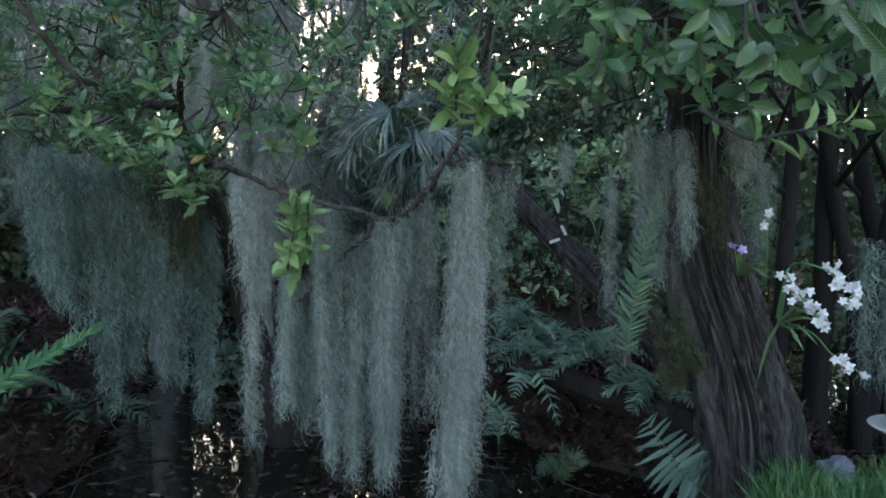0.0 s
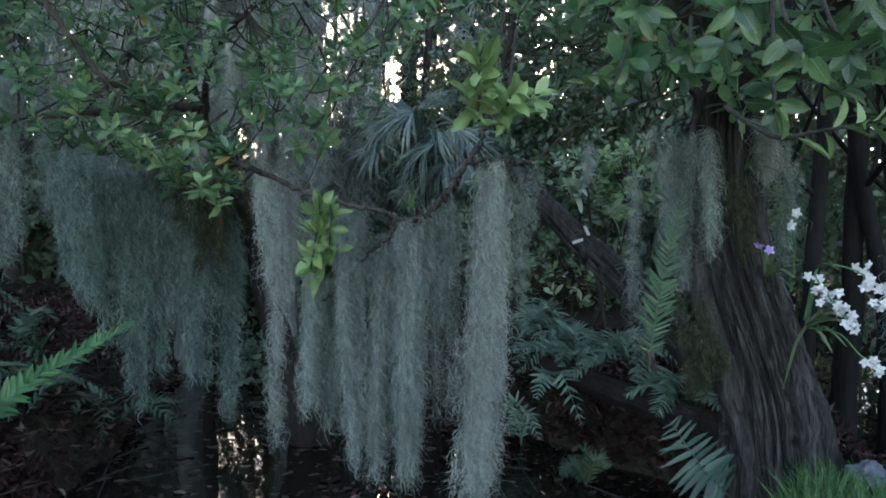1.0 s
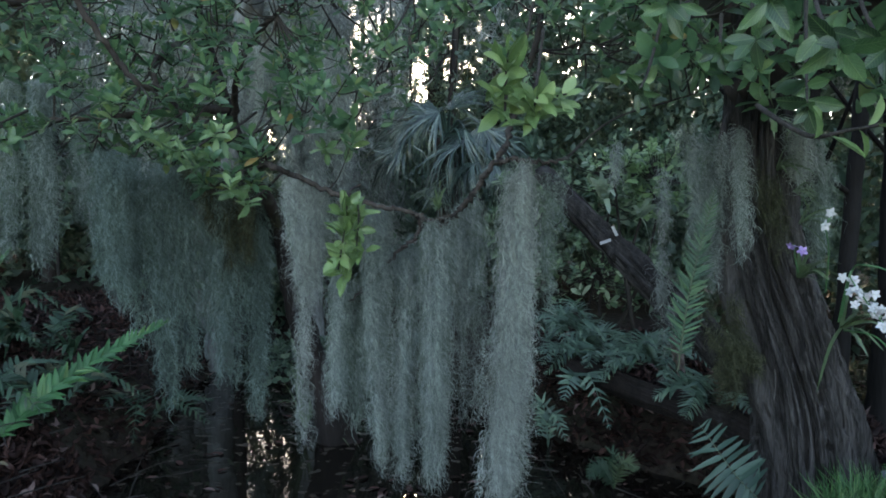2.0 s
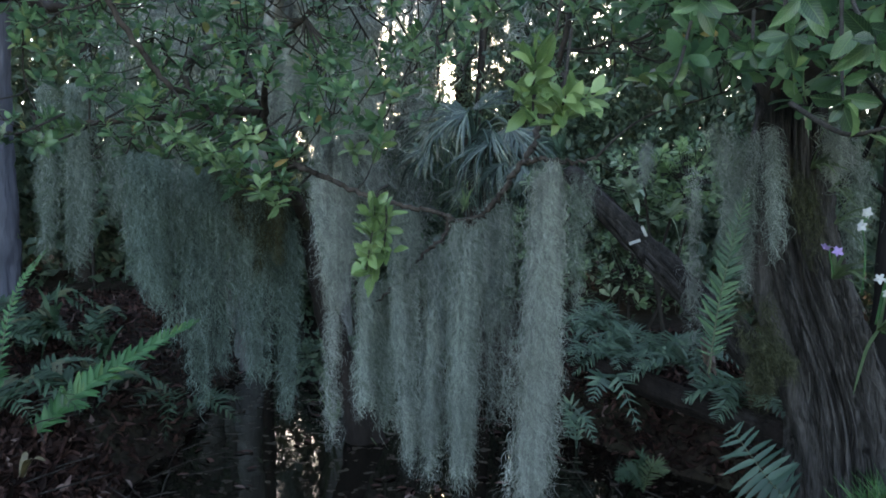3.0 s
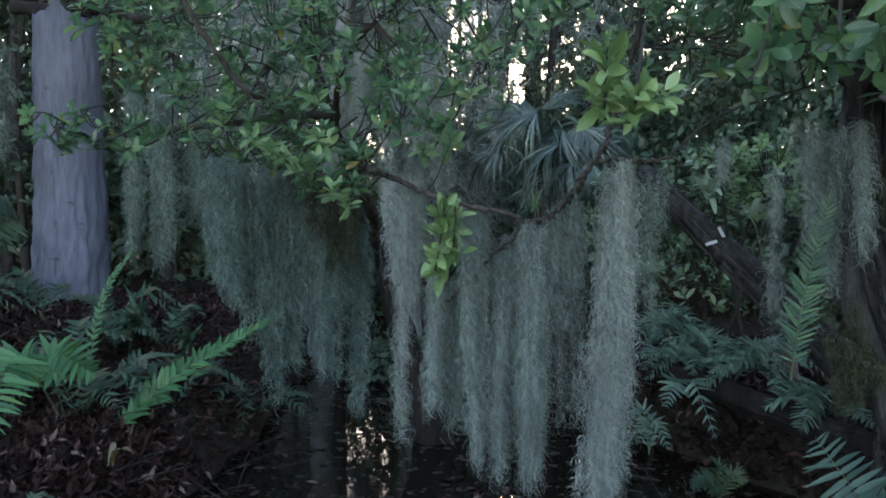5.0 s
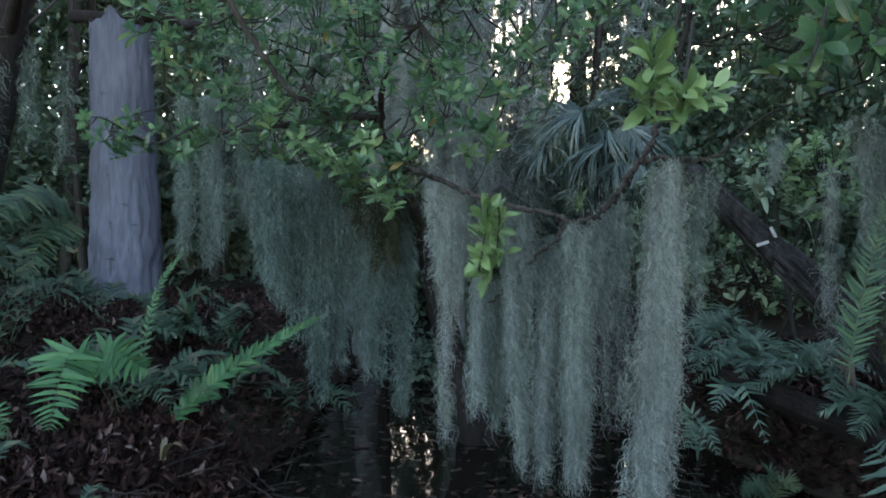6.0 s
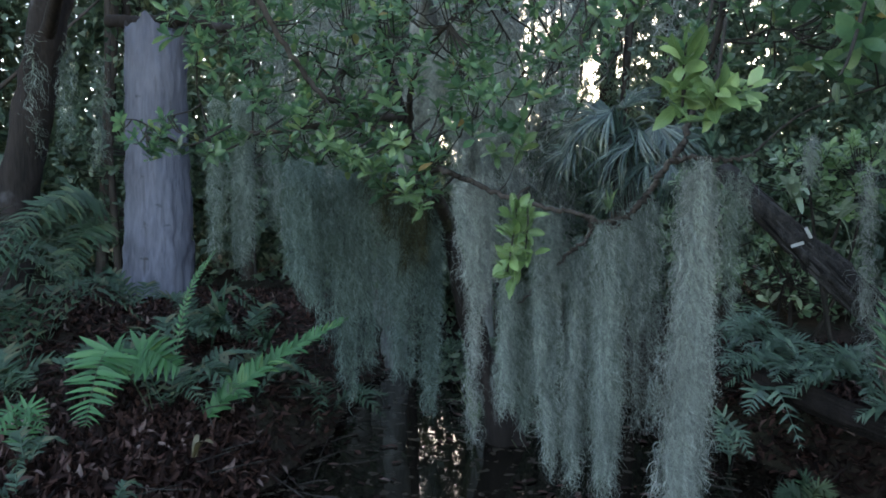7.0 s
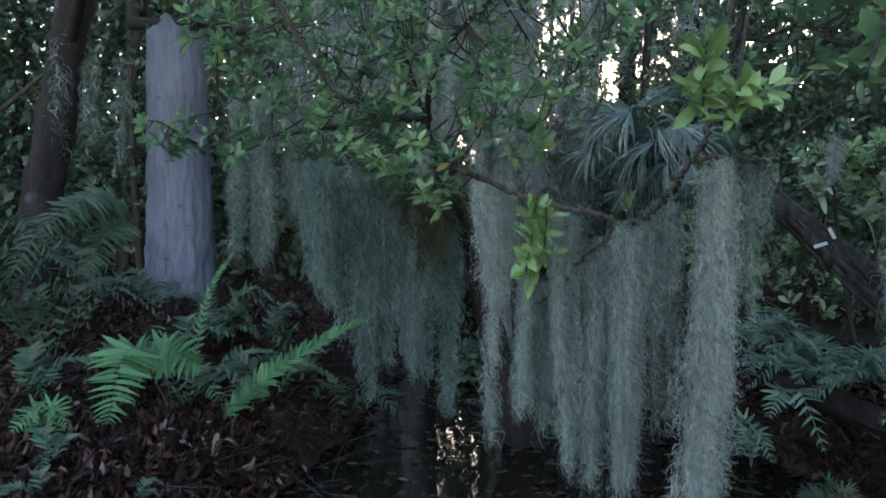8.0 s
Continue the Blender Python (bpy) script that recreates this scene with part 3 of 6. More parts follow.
def big_tree():
    foot = (1.3, 2.75, 0.1)
    tree = thing("bark_tree", foot, "leaning tree with deeply furrowed fibrous grey-brown bark", "tree")
    o = np.array(foot)
    v, f = furrowed_trunk([(1.33, 2.78, 0.05), (1.27, 2.8, 0.34), (1.24, 2.82, 0.6), (1.17, 2.83, 0.85), (1.08, 2.86, 1.24), (1.05, 2.88, 1.6), (1.03, 2.9, 2.0), (0.95, 2.95, 2.7), (0.85, 3.0, 3.4)],
                          [0.27, 0.2, 0.175, 0.16, 0.13, 0.115, 0.105, 0.085, 0.06], 3, depth=0.4)
    part("trunk", mesh_of("trunk", v - o, f, BARK_BIG), tree)
    axis = smooth_path([(1.33, 2.78, 0.05), (1.27, 2.8, 0.34), (1.24, 2.82, 0.6), (1.17, 2.83, 0.85), (1.08, 2.86, 1.24), (1.05, 2.88, 1.6), (1.03, 2.9, 2.0)], 20)
    strips = bark_strips(rng(44), axis, [0.27, 0.2, 0.175, 0.16, 0.13, 0.115, 0.105], 120, (2.6, 6.8), 0.2, (0.002, 0.006))
    part("loose_bark", strips.mesh("loose_bark", BARK_STRIP, o), tree, "shreds of loose fibrous bark", kind="stuff")
    v, f = furrowed_trunk([(1.22, 2.72, 0.15), (1.12, 2.76, 0.5), (1.0, 2.8, 0.85), (0.92, 2.84, 1.15), (0.92, 2.86, 1.5), (0.98, 2.9, 1.8)], [0.1, 0.07, 0.05, 0.045, 0.045, 0.04], 6, 48, 18, 0.2)
    part("side_stem", mesh_of("side_stem", v - o, f, BARK_BIG), tree, "narrow twisting side stem")
    r = rng(41)
    line = []
    for points, radii in (([(0.95, 2.88, 1.8), (1.3, 2.5, 2.1), (1.5, 2.0, 2.2), (1.5, 1.5, 2.15)], [0.06, 0.035, 0.02, 0.01]),
                          ([(0.9, 2.9, 2.1), (0.6, 2.5, 2.4), (0.35, 2.2, 2.3), (0.1, 2.0, 2.1)], [0.06, 0.04, 0.025, 0.012]),
                          ([(0.9, 2.9, 2.0), (1.1, 2.3, 2.1), (1.05, 1.8, 2.0)], [0.04, 0.025, 0.012]),
                          ([(0.8, 2.95, 2.6), (1.4, 2.8, 2.7), (2.0, 2.6, 2.6)], [0.05, 0.035, 0.02])):
        p = smooth_path(points, 12)
        v, f = tube(p, radii, 12, 0.3, 7, 18.0)
        part("limb", mesh_of("limb", v - o, f, BARK), tree)
        line.append(p)
    line = np.concatenate(line)
    twigs, crown = Heap(), Heap()
    for box, n in (((0.75, 2.3, 2.0, 0.55, 0.35, 0.35, -15), 62), ((1.4, 2.3, 2.05, 0.55, 0.4, 0.4, -30), 90), ((1.35, 1.6, 1.85, 0.4, 0.3, 0.2, -35), 30),
                   ((2.0, 2.8, 2.2, 0.6, 0.4, 0.5, -35), 60)):
        tips = in_box(r, box, n)
        line = branchlets(r, twigs, line, box, 4 + n // 14)
        ways = [twig_to(r, twigs, line, t) for t in tips]
        ways = np.array([w / np.linalg.norm(w) + np.array([r.normal(0, 0.3), r.normal(-0.25, 0.3), 0.5 + r.normal(0, 0.3)]) for w in ways])
        lv = rosette_leaves(r, tips, ways, (6, 10), (0.08, 0.12))
        crown.add(*scatter(BLADE, *lv))
    roof(r, crown, (((1.7, 2.2, 3.4, 1.9, 1.6, 0.5, 0), 440), ((1.8, 1.0, 3.4, 1.6, 1.2, 0.4, 0), 300)))
    part("branchwork", twigs.mesh("branchwork", TWIG, o), tree, kind="stuff")
    part("crown", crown.mesh("crown", GREEN, o), tree, "dense glossy green foliage", kind="stuff")


big_tree()

# shoots that stand out in front
leafy_shoot("leafy_shoot", "bright young green shoot of upright glossy leaves", [(0.12, 2.3, 2.0), (0.05, 2.08, 1.62), (0.03, 1.99, 1.6), (0.035, 1.97, 1.77)], [(1.0, 6)], (0.1, 0.12), YOUNG, 21, lift=0.35)
leafy_shoot("leafy_shoot", "bright young green shoot of spreading glossy leaves", [(0.1, 2.25, 1.9), (0.04, 2.05, 1.68), (0.03, 1.99, 1.62), (0.03, 1.96, 1.71)], [(1.0, 7), (0.8, 7), (0.62, 6)], (0.095, 0.115), YOUNG, 24, lift=0.05, face=(0.0, -0.7, 0.5))
leafy_shoot("leafy_shoot", "bright young green shoot of spreading glossy leaves", [(0.15, 2.25, 1.9), (0.12, 2.08, 1.68), (0.11, 2.0, 1.62), (0.12, 1.96, 1.64)], [(1.0, 7), (0.75, 6), (0.55, 4)], (0.09, 0.11), YOUNG, 25, lift=0.05, face=(0.1, -0.6, 0.45))
leafy_shoot("leafy_shoot", "side shoot of bright green glossy leaves", [(0.12, 2.2, 1.75), (0.15, 2.05, 1.66), (0.2, 1.98, 1.65)], [(1.0, 6), (0.6, 4)], (0.085, 0.105), YOUNG, 22, face=(0.2, -0.6, 0.5))
leafy_shoot("leafy_shoot", "hanging twig of bright green leaves above water", [(-0.5, 2.6, 1.42), (-0.5, 2.4, 1.38), (-0.5, 2.35, 1.27), (-0.52, 2.34, 1.12)], [(1.0, 9), (0.86, 9), (0.7, 9), (0.55, 9), (0.42, 8)], (0.085, 0.108), YOUNG, 23, face=(0.1, -0.55, 0.6))
leafy_shoot("leafy_shoot", "short side twig of bright green leaves above water", [(-0.5, 2.58, 1.4), (-0.47, 2.4, 1.36), (-0.455, 2.36, 1.3), (-0.46, 2.35, 1.2)], [(1.0, 8), (0.75, 7), (0.5, 7)], (0.075, 0.1), YOUNG, 26, face=(0.2, -0.6, 0.5))


for k, (tip, root, n, size) in enumerate([
        ((0.44, 1.18, 1.66), (0.7, 1.9, 2.0), 9, (0.1, 0.125)), ((0.53, 1.13, 1.57), (0.75, 1.8, 1.95), 10, (0.1, 0.125)),
        ((0.62, 1.03, 1.63), (0.8, 1.7, 2.0), 9, (0.1, 0.125)), ((0.39, 1.66, 1.8), (0.6, 2.1, 2.0), 9, (0.09, 0.12)),
        ((0.54, 1.51, 1.68), (0.7, 2.0, 1.9), 9, (0.09, 0.12)), ((0.63, 1.47, 1.53), (0.8, 1.9, 1.9), 8, (0.08, 0.1)),
        ((0.37, 1.87, 1.63), (0.5, 2.2, 1.9), 7, (0.08, 0.1)), ((0.53, 1.72, 1.7), (0.65, 2.1, 1.9), 8, (0.09, 0.11)),
        ((-0.36, 2.27, 1.87), (-0.3, 2.7, 2.2), 9, (0.08, 0.1)), ((-0.1, 2.2, 1.93), (0.0, 2.6, 2.2), 9, (0.08, 0.1)),
        ((0.66, 1.02, 1.53), (0.85, 1.6, 1.9), 7, (0.09, 0.12)), ((0.72, 1.35, 1.62), (0.85, 1.8, 1.95), 8, (0.09, 0.11))]):
    a, b = Vector(root), Vector(tip)
    leafy_shoot("leafy_shoot", "leafy shoot with broad glossy green leaves overhead", [tuple(a), tuple(a.lerp(b, 0.55) + Vector((0, 0, -0.03))), tuple(b)], [(1.0, n - 3), (0.72, 3)], (0.68 * size[0], 0.78 * size[1]), NEARLEAF, 300 + k, "overhead leafy shoots")
for k, (tip, n) in enumerate([((-1.199, 2.475, 1.565), 8), ((-1.076, 2.476, 1.509), 9), ((-0.947, 2.475, 1.415), 8), ((-1.311, 2.531, 1.615), 7), ((-1.016, 2.502, 1.599), 7), ((-0.903, 2.491, 1.355), 6), ((-1.097, 2.357, 1.516), 7), ((-0.651, 2.672, 1.568), 6), ((-0.565, 2.742, 1.604), 6), ((-1.752, 2.374, 1.555), 7), ((-1.876, 2.341, 1.58), 6), ((-1.69, 2.479, 1.626), 6)]):
    a, b = Vector((tip[0] + 0.05, tip[1] + 0.3, tip[2] + 0.12)), Vector(tip)
    leafy_shoot("leafy_shoot", "leafy sprig of mid-green leaves at a branch end", [tuple(a), tuple(a.lerp(b, 0.6) + Vector((0, 0, -0.02))), tip], [(1.0, n), (0.8, 5)], (0.06, 0.085), MIDLEAF if k < 9 else NEARLEAF, 350 + k, "leafy sprigs along the limb", face=(0.0, -0.6, 0.6))
leafy_shoot("leafy_shoot", "thin yellow-green sprig of upright young leaves", [(0.56, 1.55, 1.55), (0.6, 1.4, 1.47), (0.66, 1.36, 1.475), (0.75, 1.3, 1.49)], [(1.0, 5), (0.8, 3), (0.6, 2)], (0.06, 0.08), YOUNG, 331)

# ---------------------------------------------------------------- hanging moss
def moss_mesh(r, rope, curls, curl_len, width, wild=0.12):
    """One hanging rope: separate wandering strands, each clothed in short curled threads. rope: (top, length, thickness, lean, taper)."""
    top, L, thick, lean, taper = rope
    n = max(int(curls), 8)
    strands = int(np.clip(n / 90, 4, 34))
    a, q = r.uniform(0, 6.28, strands), r.uniform(0, 1, strands) ** 0.4
    base = np.stack([np.cos(a) * q, np.sin(a) * q], 1)
    end = np.where(r.uniform(0, 1, strands) < 0.35, r.uniform(0.5, 0.92, strands), r.uniform(0.88, 1.0, strands))
    freq, ph = r.uniform(2, 5, (strands, 2)), r.uniform(0, 6.28, (strands, 2))
    k = r.integers(0, strands, n)
    s = r.uniform(0, 1, n) ** 0.9 * end[k]
    shape = np.interp(s, [0, 0.1, 0.55, 1.0], [0.55, 0.95, 1.0, taper])
    knot = 1 + 0.22 * np.sin(s * L * 14 + r.uniform(0, 6)) * r.uniform(0.4, 1)
    slim = (0.0035 + 0.09 * thick) * (1.15 - 0.6 * s / end[k])
    off = base[k] * (thick * shape * knot)[:, None] + (0.004 + 0.12 * thick) * np.sin(freq[k] * s[:, None] * L * 3 + ph[k]) + r.normal(0, 1, (n, 2)) * slim[:, None]
    sway = 0.012 * np.sin(s * L * 3.1 + r.uniform(0, 6))
    p = np.array(top) + np.stack([off[:, 0] + lean[0] * s + sway, off[:, 1] + lean[1] * s, -s * L], 1)
    o = np.concatenate([off / (np.linalg.norm(off, axis=1, keepdims=True) + 1e-6), np.zeros((n, 1))], 1)
    loose = (r.uniform(0, 1, n) < wild)[:, None]
    d = np.array([0, 0, -1.0]) + r.normal(0, 0.42, (n, 3)) * [1, 1, 0.6] + np.where(loose, r.uniform(0.8, 2.6, (n, 1)), 0.05) * o
    d /= np.linalg.norm(d, axis=1, keepdims=True)
    e1 = np.cross(d, r.normal(0, 1, (n, 3)))
    e1 /= np.linalg.norm(e1, axis=1, keepdims=True)
    e2 = np.cross(d, e1)
    span = np.where(loose[:, 0], r.uniform(0.35, 0.8, n), r.uniform(0.5, 1.5, n))[:, None] * curl_len
    amp, ph = r.uniform(0.12, 0.42, (n, 1)), r.uniform(0, 6.28, (n, 1))
    turns = r.uniform(3.0, 6.5, (n, 1))
    side = (e1 * np.cos(ph) + e2 * np.sin(ph)) * (width * r.uniform(0.55, 1.15, n))[:, None]
    rows = []
    for q, w in ((0.0, 0.7), (0.25, 1.0), (0.5, 0.95), (0.75, 0.8), (1.0, 0.25)):
        c = p + span * (d * q + amp * (e1 * (np.sin(turns * q + ph) - np.sin(ph)) + e2 * (np.cos(turns * q + ph) - np.cos(ph)))) + np.array([0, 0, -0.25]) * span * q * q
        rows += [c - side * w * 0.5, c + side * w * 0.5]
    v = np.stack(rows, 1)
    f = np.array([[0, 1, 3, 2], [2, 3, 5, 4], [4, 5, 7, 6], [6, 7, 9, 8]])[None] + (np.arange(n) * 10)[:, None, None]
    return v.reshape(-1, 3), f.reshape(-1, 4)


def hanging_moss(label, start, end, lengths, thick, ropes, curls, seed, curl_len=0.058, width=0.002, lean=(0, 0), mat=MOSS, depth=0.03, taper=0.5, ragged=0.12, wild=0.12):
    """A curtain of moss hanging from a line between start and end, rope by rope; lengths: along that line."""
    r = rng(seed)
    start, end = np.array(start, float), np.array(end, float)
    ob = thing("hanging_moss", start, label, "moss", "hanging moss")
    made = []
    for i in range(ropes):
        s = (i + r.uniform(0.2, 0.8)) / ropes
        top = (end - start) * s + np.array([0, r.normal(0, depth), r.normal(0, 0.02)])
        L = np.interp(s, np.linspace(0, 1, len(lengths)), lengths) * (1 - ragged * r.uniform(0, 1))
        made.append((top, L, thick * r.uniform(0.75, 1.25), (lean[0] + r.normal(0, 0.012), lean[1] + r.normal(0, 0.012)), taper))
    total = sum(q[1] * q[2] for q in made)
    for q in made:
        v, f = moss_mesh(r, q, curls * q[1] * q[2] / total, curl_len, width, wild)
        part("strand", mesh_of("strand", v, f, mat), ob)
    return ob


hanging_moss("thick pale grey column of hanging moss over water", (0.052, 2.5, 1.48), (0.142, 2.5, 1.49), [1.22, 1.32, 1.3, 1.22], 0.032, 6, 20500, 51, 0.042, 0.0017, lean=(-0.038, 0), taper=0.9, wild=0.24)
hanging_moss("broad grey-green curtain of hanging moss below a limb", (-0.232, 2.6, 1.29), (-0.155, 2.6, 1.3), [1.05, 1.08, 1.0], 0.026, 4, 11500, 52, 0.042, 0.0017, lean=(-0.015, 0), taper=0.9, mat=MOSS_MID, wild=0.2)
hanging_moss("grey-green curtain of hanging moss beside a limb", (-0.47, 2.66, 1.35), (-0.4, 2.66, 1.35), [1.05, 1.1, 1.06], 0.022, 3, 7000, 53, 0.042, 0.0017, lean=(0.01, 0), taper=0.95, mat=MOSS_MID, wild=0.2)
hanging_moss("blue-grey hanging moss on a low forked limb", (-0.375, 2.7, 1.16), (-0.31, 2.66, 1.2), [0.88, 0.95], 0.02, 3, 4200, 76, 0.042, 0.0017, lean=(0.0, 0), taper=0.8, mat=MOSS_MID, wild=0.1)
# the gap's shade comes from the darker moss colour
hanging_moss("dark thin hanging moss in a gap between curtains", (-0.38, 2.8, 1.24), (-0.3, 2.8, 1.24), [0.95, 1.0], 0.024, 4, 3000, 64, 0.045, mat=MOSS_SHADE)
hanging_moss("blue-grey tuft of hanging moss between thicker columns", (-0.125, 2.72, 1.39), (-0.055, 2.72, 1.4), [0.5, 0.56, 0.46], 0.02, 3, 2600, 85, 0.042, 0.0017, taper=0.5, mat=MOSS_MID)
hanging_moss("thin ragged hanging moss between thicker columns", (-0.12, 2.74, 1.36), (-0.045, 2.74, 1.38), [0.85, 1.04, 0.9], 0.009, 4, 2400, 54, 0.042, 0.0017, lean=(0.0, 0), taper=0.4, mat=MOSS_MID, wild=0.3)
hanging_moss("wispy green-grey moss fringing a thick column", (0.195, 2.6, 1.46), (0.265, 2.62, 1.48), [0.62, 0.5, 0.3], 0.016, 3, 1500, 86, 0.042, 0.0016, lean=(-0.02, 0), taper=0.4, mat=MOSS_SHADE, ragged=0.3, wild=0.5)
hanging_moss("pale tuft of hanging moss below a leafy limb", (-0.75, 2.67, 1.46), (-0.665, 2.67, 1.42), [0.36, 0.58, 0.5, 0.34], 0.02, 5, 3800, 55, 0.042, 0.0017, lean=(0.01, 0), taper=0.25, ragged=0.25, wild=0.2)
hanging_moss("narrow tapering tail of pale hanging moss", (-0.73, 2.66, 1.24), (-0.715, 2.66, 1.24), [0.84, 0.9], 0.014, 2, 1900, 87, 0.042, 0.0017, lean=(0.0, 0), taper=0.3, ragged=0.04, wild=0.3)
hanging_moss("short thin hanging moss beside a tapering tail", (-0.607, 2.66, 1.1), (-0.587, 2.66, 1.08), [0.64, 0.55], 0.012, 2, 1500, 56, 0.042, 0.0017, taper=0.4, mat=MOSS_MID, wild=0.3)
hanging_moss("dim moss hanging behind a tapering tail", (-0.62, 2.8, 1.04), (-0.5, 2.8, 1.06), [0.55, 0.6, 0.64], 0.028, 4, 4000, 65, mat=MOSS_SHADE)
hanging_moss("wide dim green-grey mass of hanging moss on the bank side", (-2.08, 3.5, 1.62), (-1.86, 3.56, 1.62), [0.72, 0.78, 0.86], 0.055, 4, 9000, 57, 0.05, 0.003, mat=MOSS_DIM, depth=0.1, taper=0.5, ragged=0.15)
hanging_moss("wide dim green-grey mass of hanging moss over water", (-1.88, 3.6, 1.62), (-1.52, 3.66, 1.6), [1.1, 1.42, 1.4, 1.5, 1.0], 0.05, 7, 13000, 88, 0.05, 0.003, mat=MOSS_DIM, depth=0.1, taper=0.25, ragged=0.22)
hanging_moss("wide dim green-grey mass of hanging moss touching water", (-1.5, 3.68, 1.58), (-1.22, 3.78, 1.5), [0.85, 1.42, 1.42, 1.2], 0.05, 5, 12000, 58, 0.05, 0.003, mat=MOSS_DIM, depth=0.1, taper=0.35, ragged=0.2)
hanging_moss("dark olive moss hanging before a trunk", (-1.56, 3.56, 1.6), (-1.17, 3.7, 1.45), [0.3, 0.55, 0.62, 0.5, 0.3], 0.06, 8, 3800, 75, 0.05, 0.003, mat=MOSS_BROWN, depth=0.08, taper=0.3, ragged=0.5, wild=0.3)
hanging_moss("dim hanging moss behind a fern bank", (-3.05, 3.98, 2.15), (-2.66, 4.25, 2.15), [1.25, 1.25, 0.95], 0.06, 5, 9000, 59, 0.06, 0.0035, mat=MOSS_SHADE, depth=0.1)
hanging_moss("loose blue-grey moss draped down a trunk", (0.71, 2.72, 1.66), (0.93, 2.7, 1.64), [0.32, 0.5, 0.56, 0.6, 0.68, 0.5], 0.017, 9, 4800, 60, 0.045, 0.0017, lean=(0.03, 0), mat=MOSS_MID, depth=0.05, taper=0.2, ragged=0.4, wild=0.25)
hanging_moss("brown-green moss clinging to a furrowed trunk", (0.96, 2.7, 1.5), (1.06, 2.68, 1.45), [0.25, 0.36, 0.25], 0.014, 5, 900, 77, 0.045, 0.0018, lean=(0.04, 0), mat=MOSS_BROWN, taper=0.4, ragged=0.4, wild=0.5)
hanging_moss("thin pale moss hanging before shrubs", (0.93, 3.98, 1.62), (0.99, 3.98, 1.62), [0.3, 0.5], 0.016, 2, 420, 78, 0.06, 0.0022, taper=0.3)
hanging_moss("thin pale moss hanging before shrubs", (0.66, 4.05, 1.75), (0.72, 4.05, 1.75), [0.2, 0.28], 0.018, 2, 420, 79, 0.06, 0.0022, taper=0.3)
hanging_moss("grey moss wisps high on a furrowed trunk", (1.1, 2.72, 1.66), (1.19, 2.7, 1.62), [0.15, 0.26, 0.2], 0.016, 4, 1100, 69, taper=0.2, ragged=0.4, wild=0.4)
hanging_moss("narrow grey moss tail beside a furrowed trunk", (1.3, 2.9, 1.55), (1.34, 2.9, 1.55), [0.4, 0.45], 0.02, 2, 1300, 70, taper=0.4, mat=MOSS_SHADE)
hanging_moss("thin grey moss hanging from a leaning log", (0.74, 3.2, 1.3), (0.8, 3.2, 1.15), [0.3, 0.5], 0.012, 2, 380, 61, taper=0.3)
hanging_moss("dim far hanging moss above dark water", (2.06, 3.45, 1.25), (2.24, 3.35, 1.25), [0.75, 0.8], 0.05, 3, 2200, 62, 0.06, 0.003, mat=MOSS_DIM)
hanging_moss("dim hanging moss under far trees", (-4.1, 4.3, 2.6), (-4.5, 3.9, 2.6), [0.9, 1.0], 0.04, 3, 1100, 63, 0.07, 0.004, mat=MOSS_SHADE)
hanging_moss("pale moss clothing a trunk behind the limb", (-1.62, 5.4, 2.75), (-1.15, 5.6, 2.5), [1.5, 1.7, 1.6], 0.07, 7, 11000, 66, 0.07, 0.0045, depth=0.15)
hanging_moss("pale moss clothing a trunk behind the limb", (-1.75, 5.5, 3.4), (-1.45, 5.6, 3.6), [1.2, 1.5], 0.07, 4, 7000, 67, 0.07, 0.0045, depth=0.15)
hanging_moss("pale moss hanging high between two trunks", (-2.1, 5.5, 2.7), (-1.55, 5.55, 2.6), [0.8, 0.95, 0.85], 0.07, 7, 7000, 89, 0.07, 0.004, depth=0.15, ragged=0.15)
hanging_moss("pale moss tufts behind a palm", (-0.35, 6.9, 2.2), (0.35, 6.9, 2.1), [0.6, 0.5, 0.7], 0.05, 5, 5000, 68, 0.06, 0.004, mat=MOSS_SHADE, depth=0.15)


# ---------------------------------------------------------------- snag, logs and other trunks
def snag():
    foot = np.array((-4.17, 4.98, 0.35))
    v, f = furrowed_trunk([(0, 0, 0), (0, 0, 0.4), (0.0, 0.0, 1.0), (-0.02, 0.01, 1.7), (-0.02, 0.0, 2.55)], [0.31, 0.268, 0.245, 0.23, 0.225], 9, 72, 14, 0.014)
    n = 72
    v = v.reshape(-1, n, 3)
    for j in range(n):
        v[-1, j, 2] += 0.06 * math.sin(j * 0.35) + 0.05 * noise.noise(Vector((j * 0.3, 2, 1)))
    v = v.reshape(-1, 3)
    ob = thing("dead_tree_stump", foot, "tall broken dead trunk, smooth weathered pale grey", "stump")
    part("trunk", mesh_of("trunk", v, f, SNAG), ob)
    # hollow broken top
    ring = v.reshape(-1, n, 3)[-1]
    low = ring * [0.6, 0.6, 1] - [0, 0, 0.18]
    vv = np.concatenate([ring, low, low * [0.05, 0.05, 1]])
    j = np.arange(n)
    k = (j + 1) % n
    ff = np.concatenate([np.stack([j, k, n + k, n + j], 1), np.stack([n + j, n + k, 2 * n + k, 2 * n + j], 1)])
    part("broken_top", mesh_of("broken_top", vv, ff, BARK), ob)


snag()


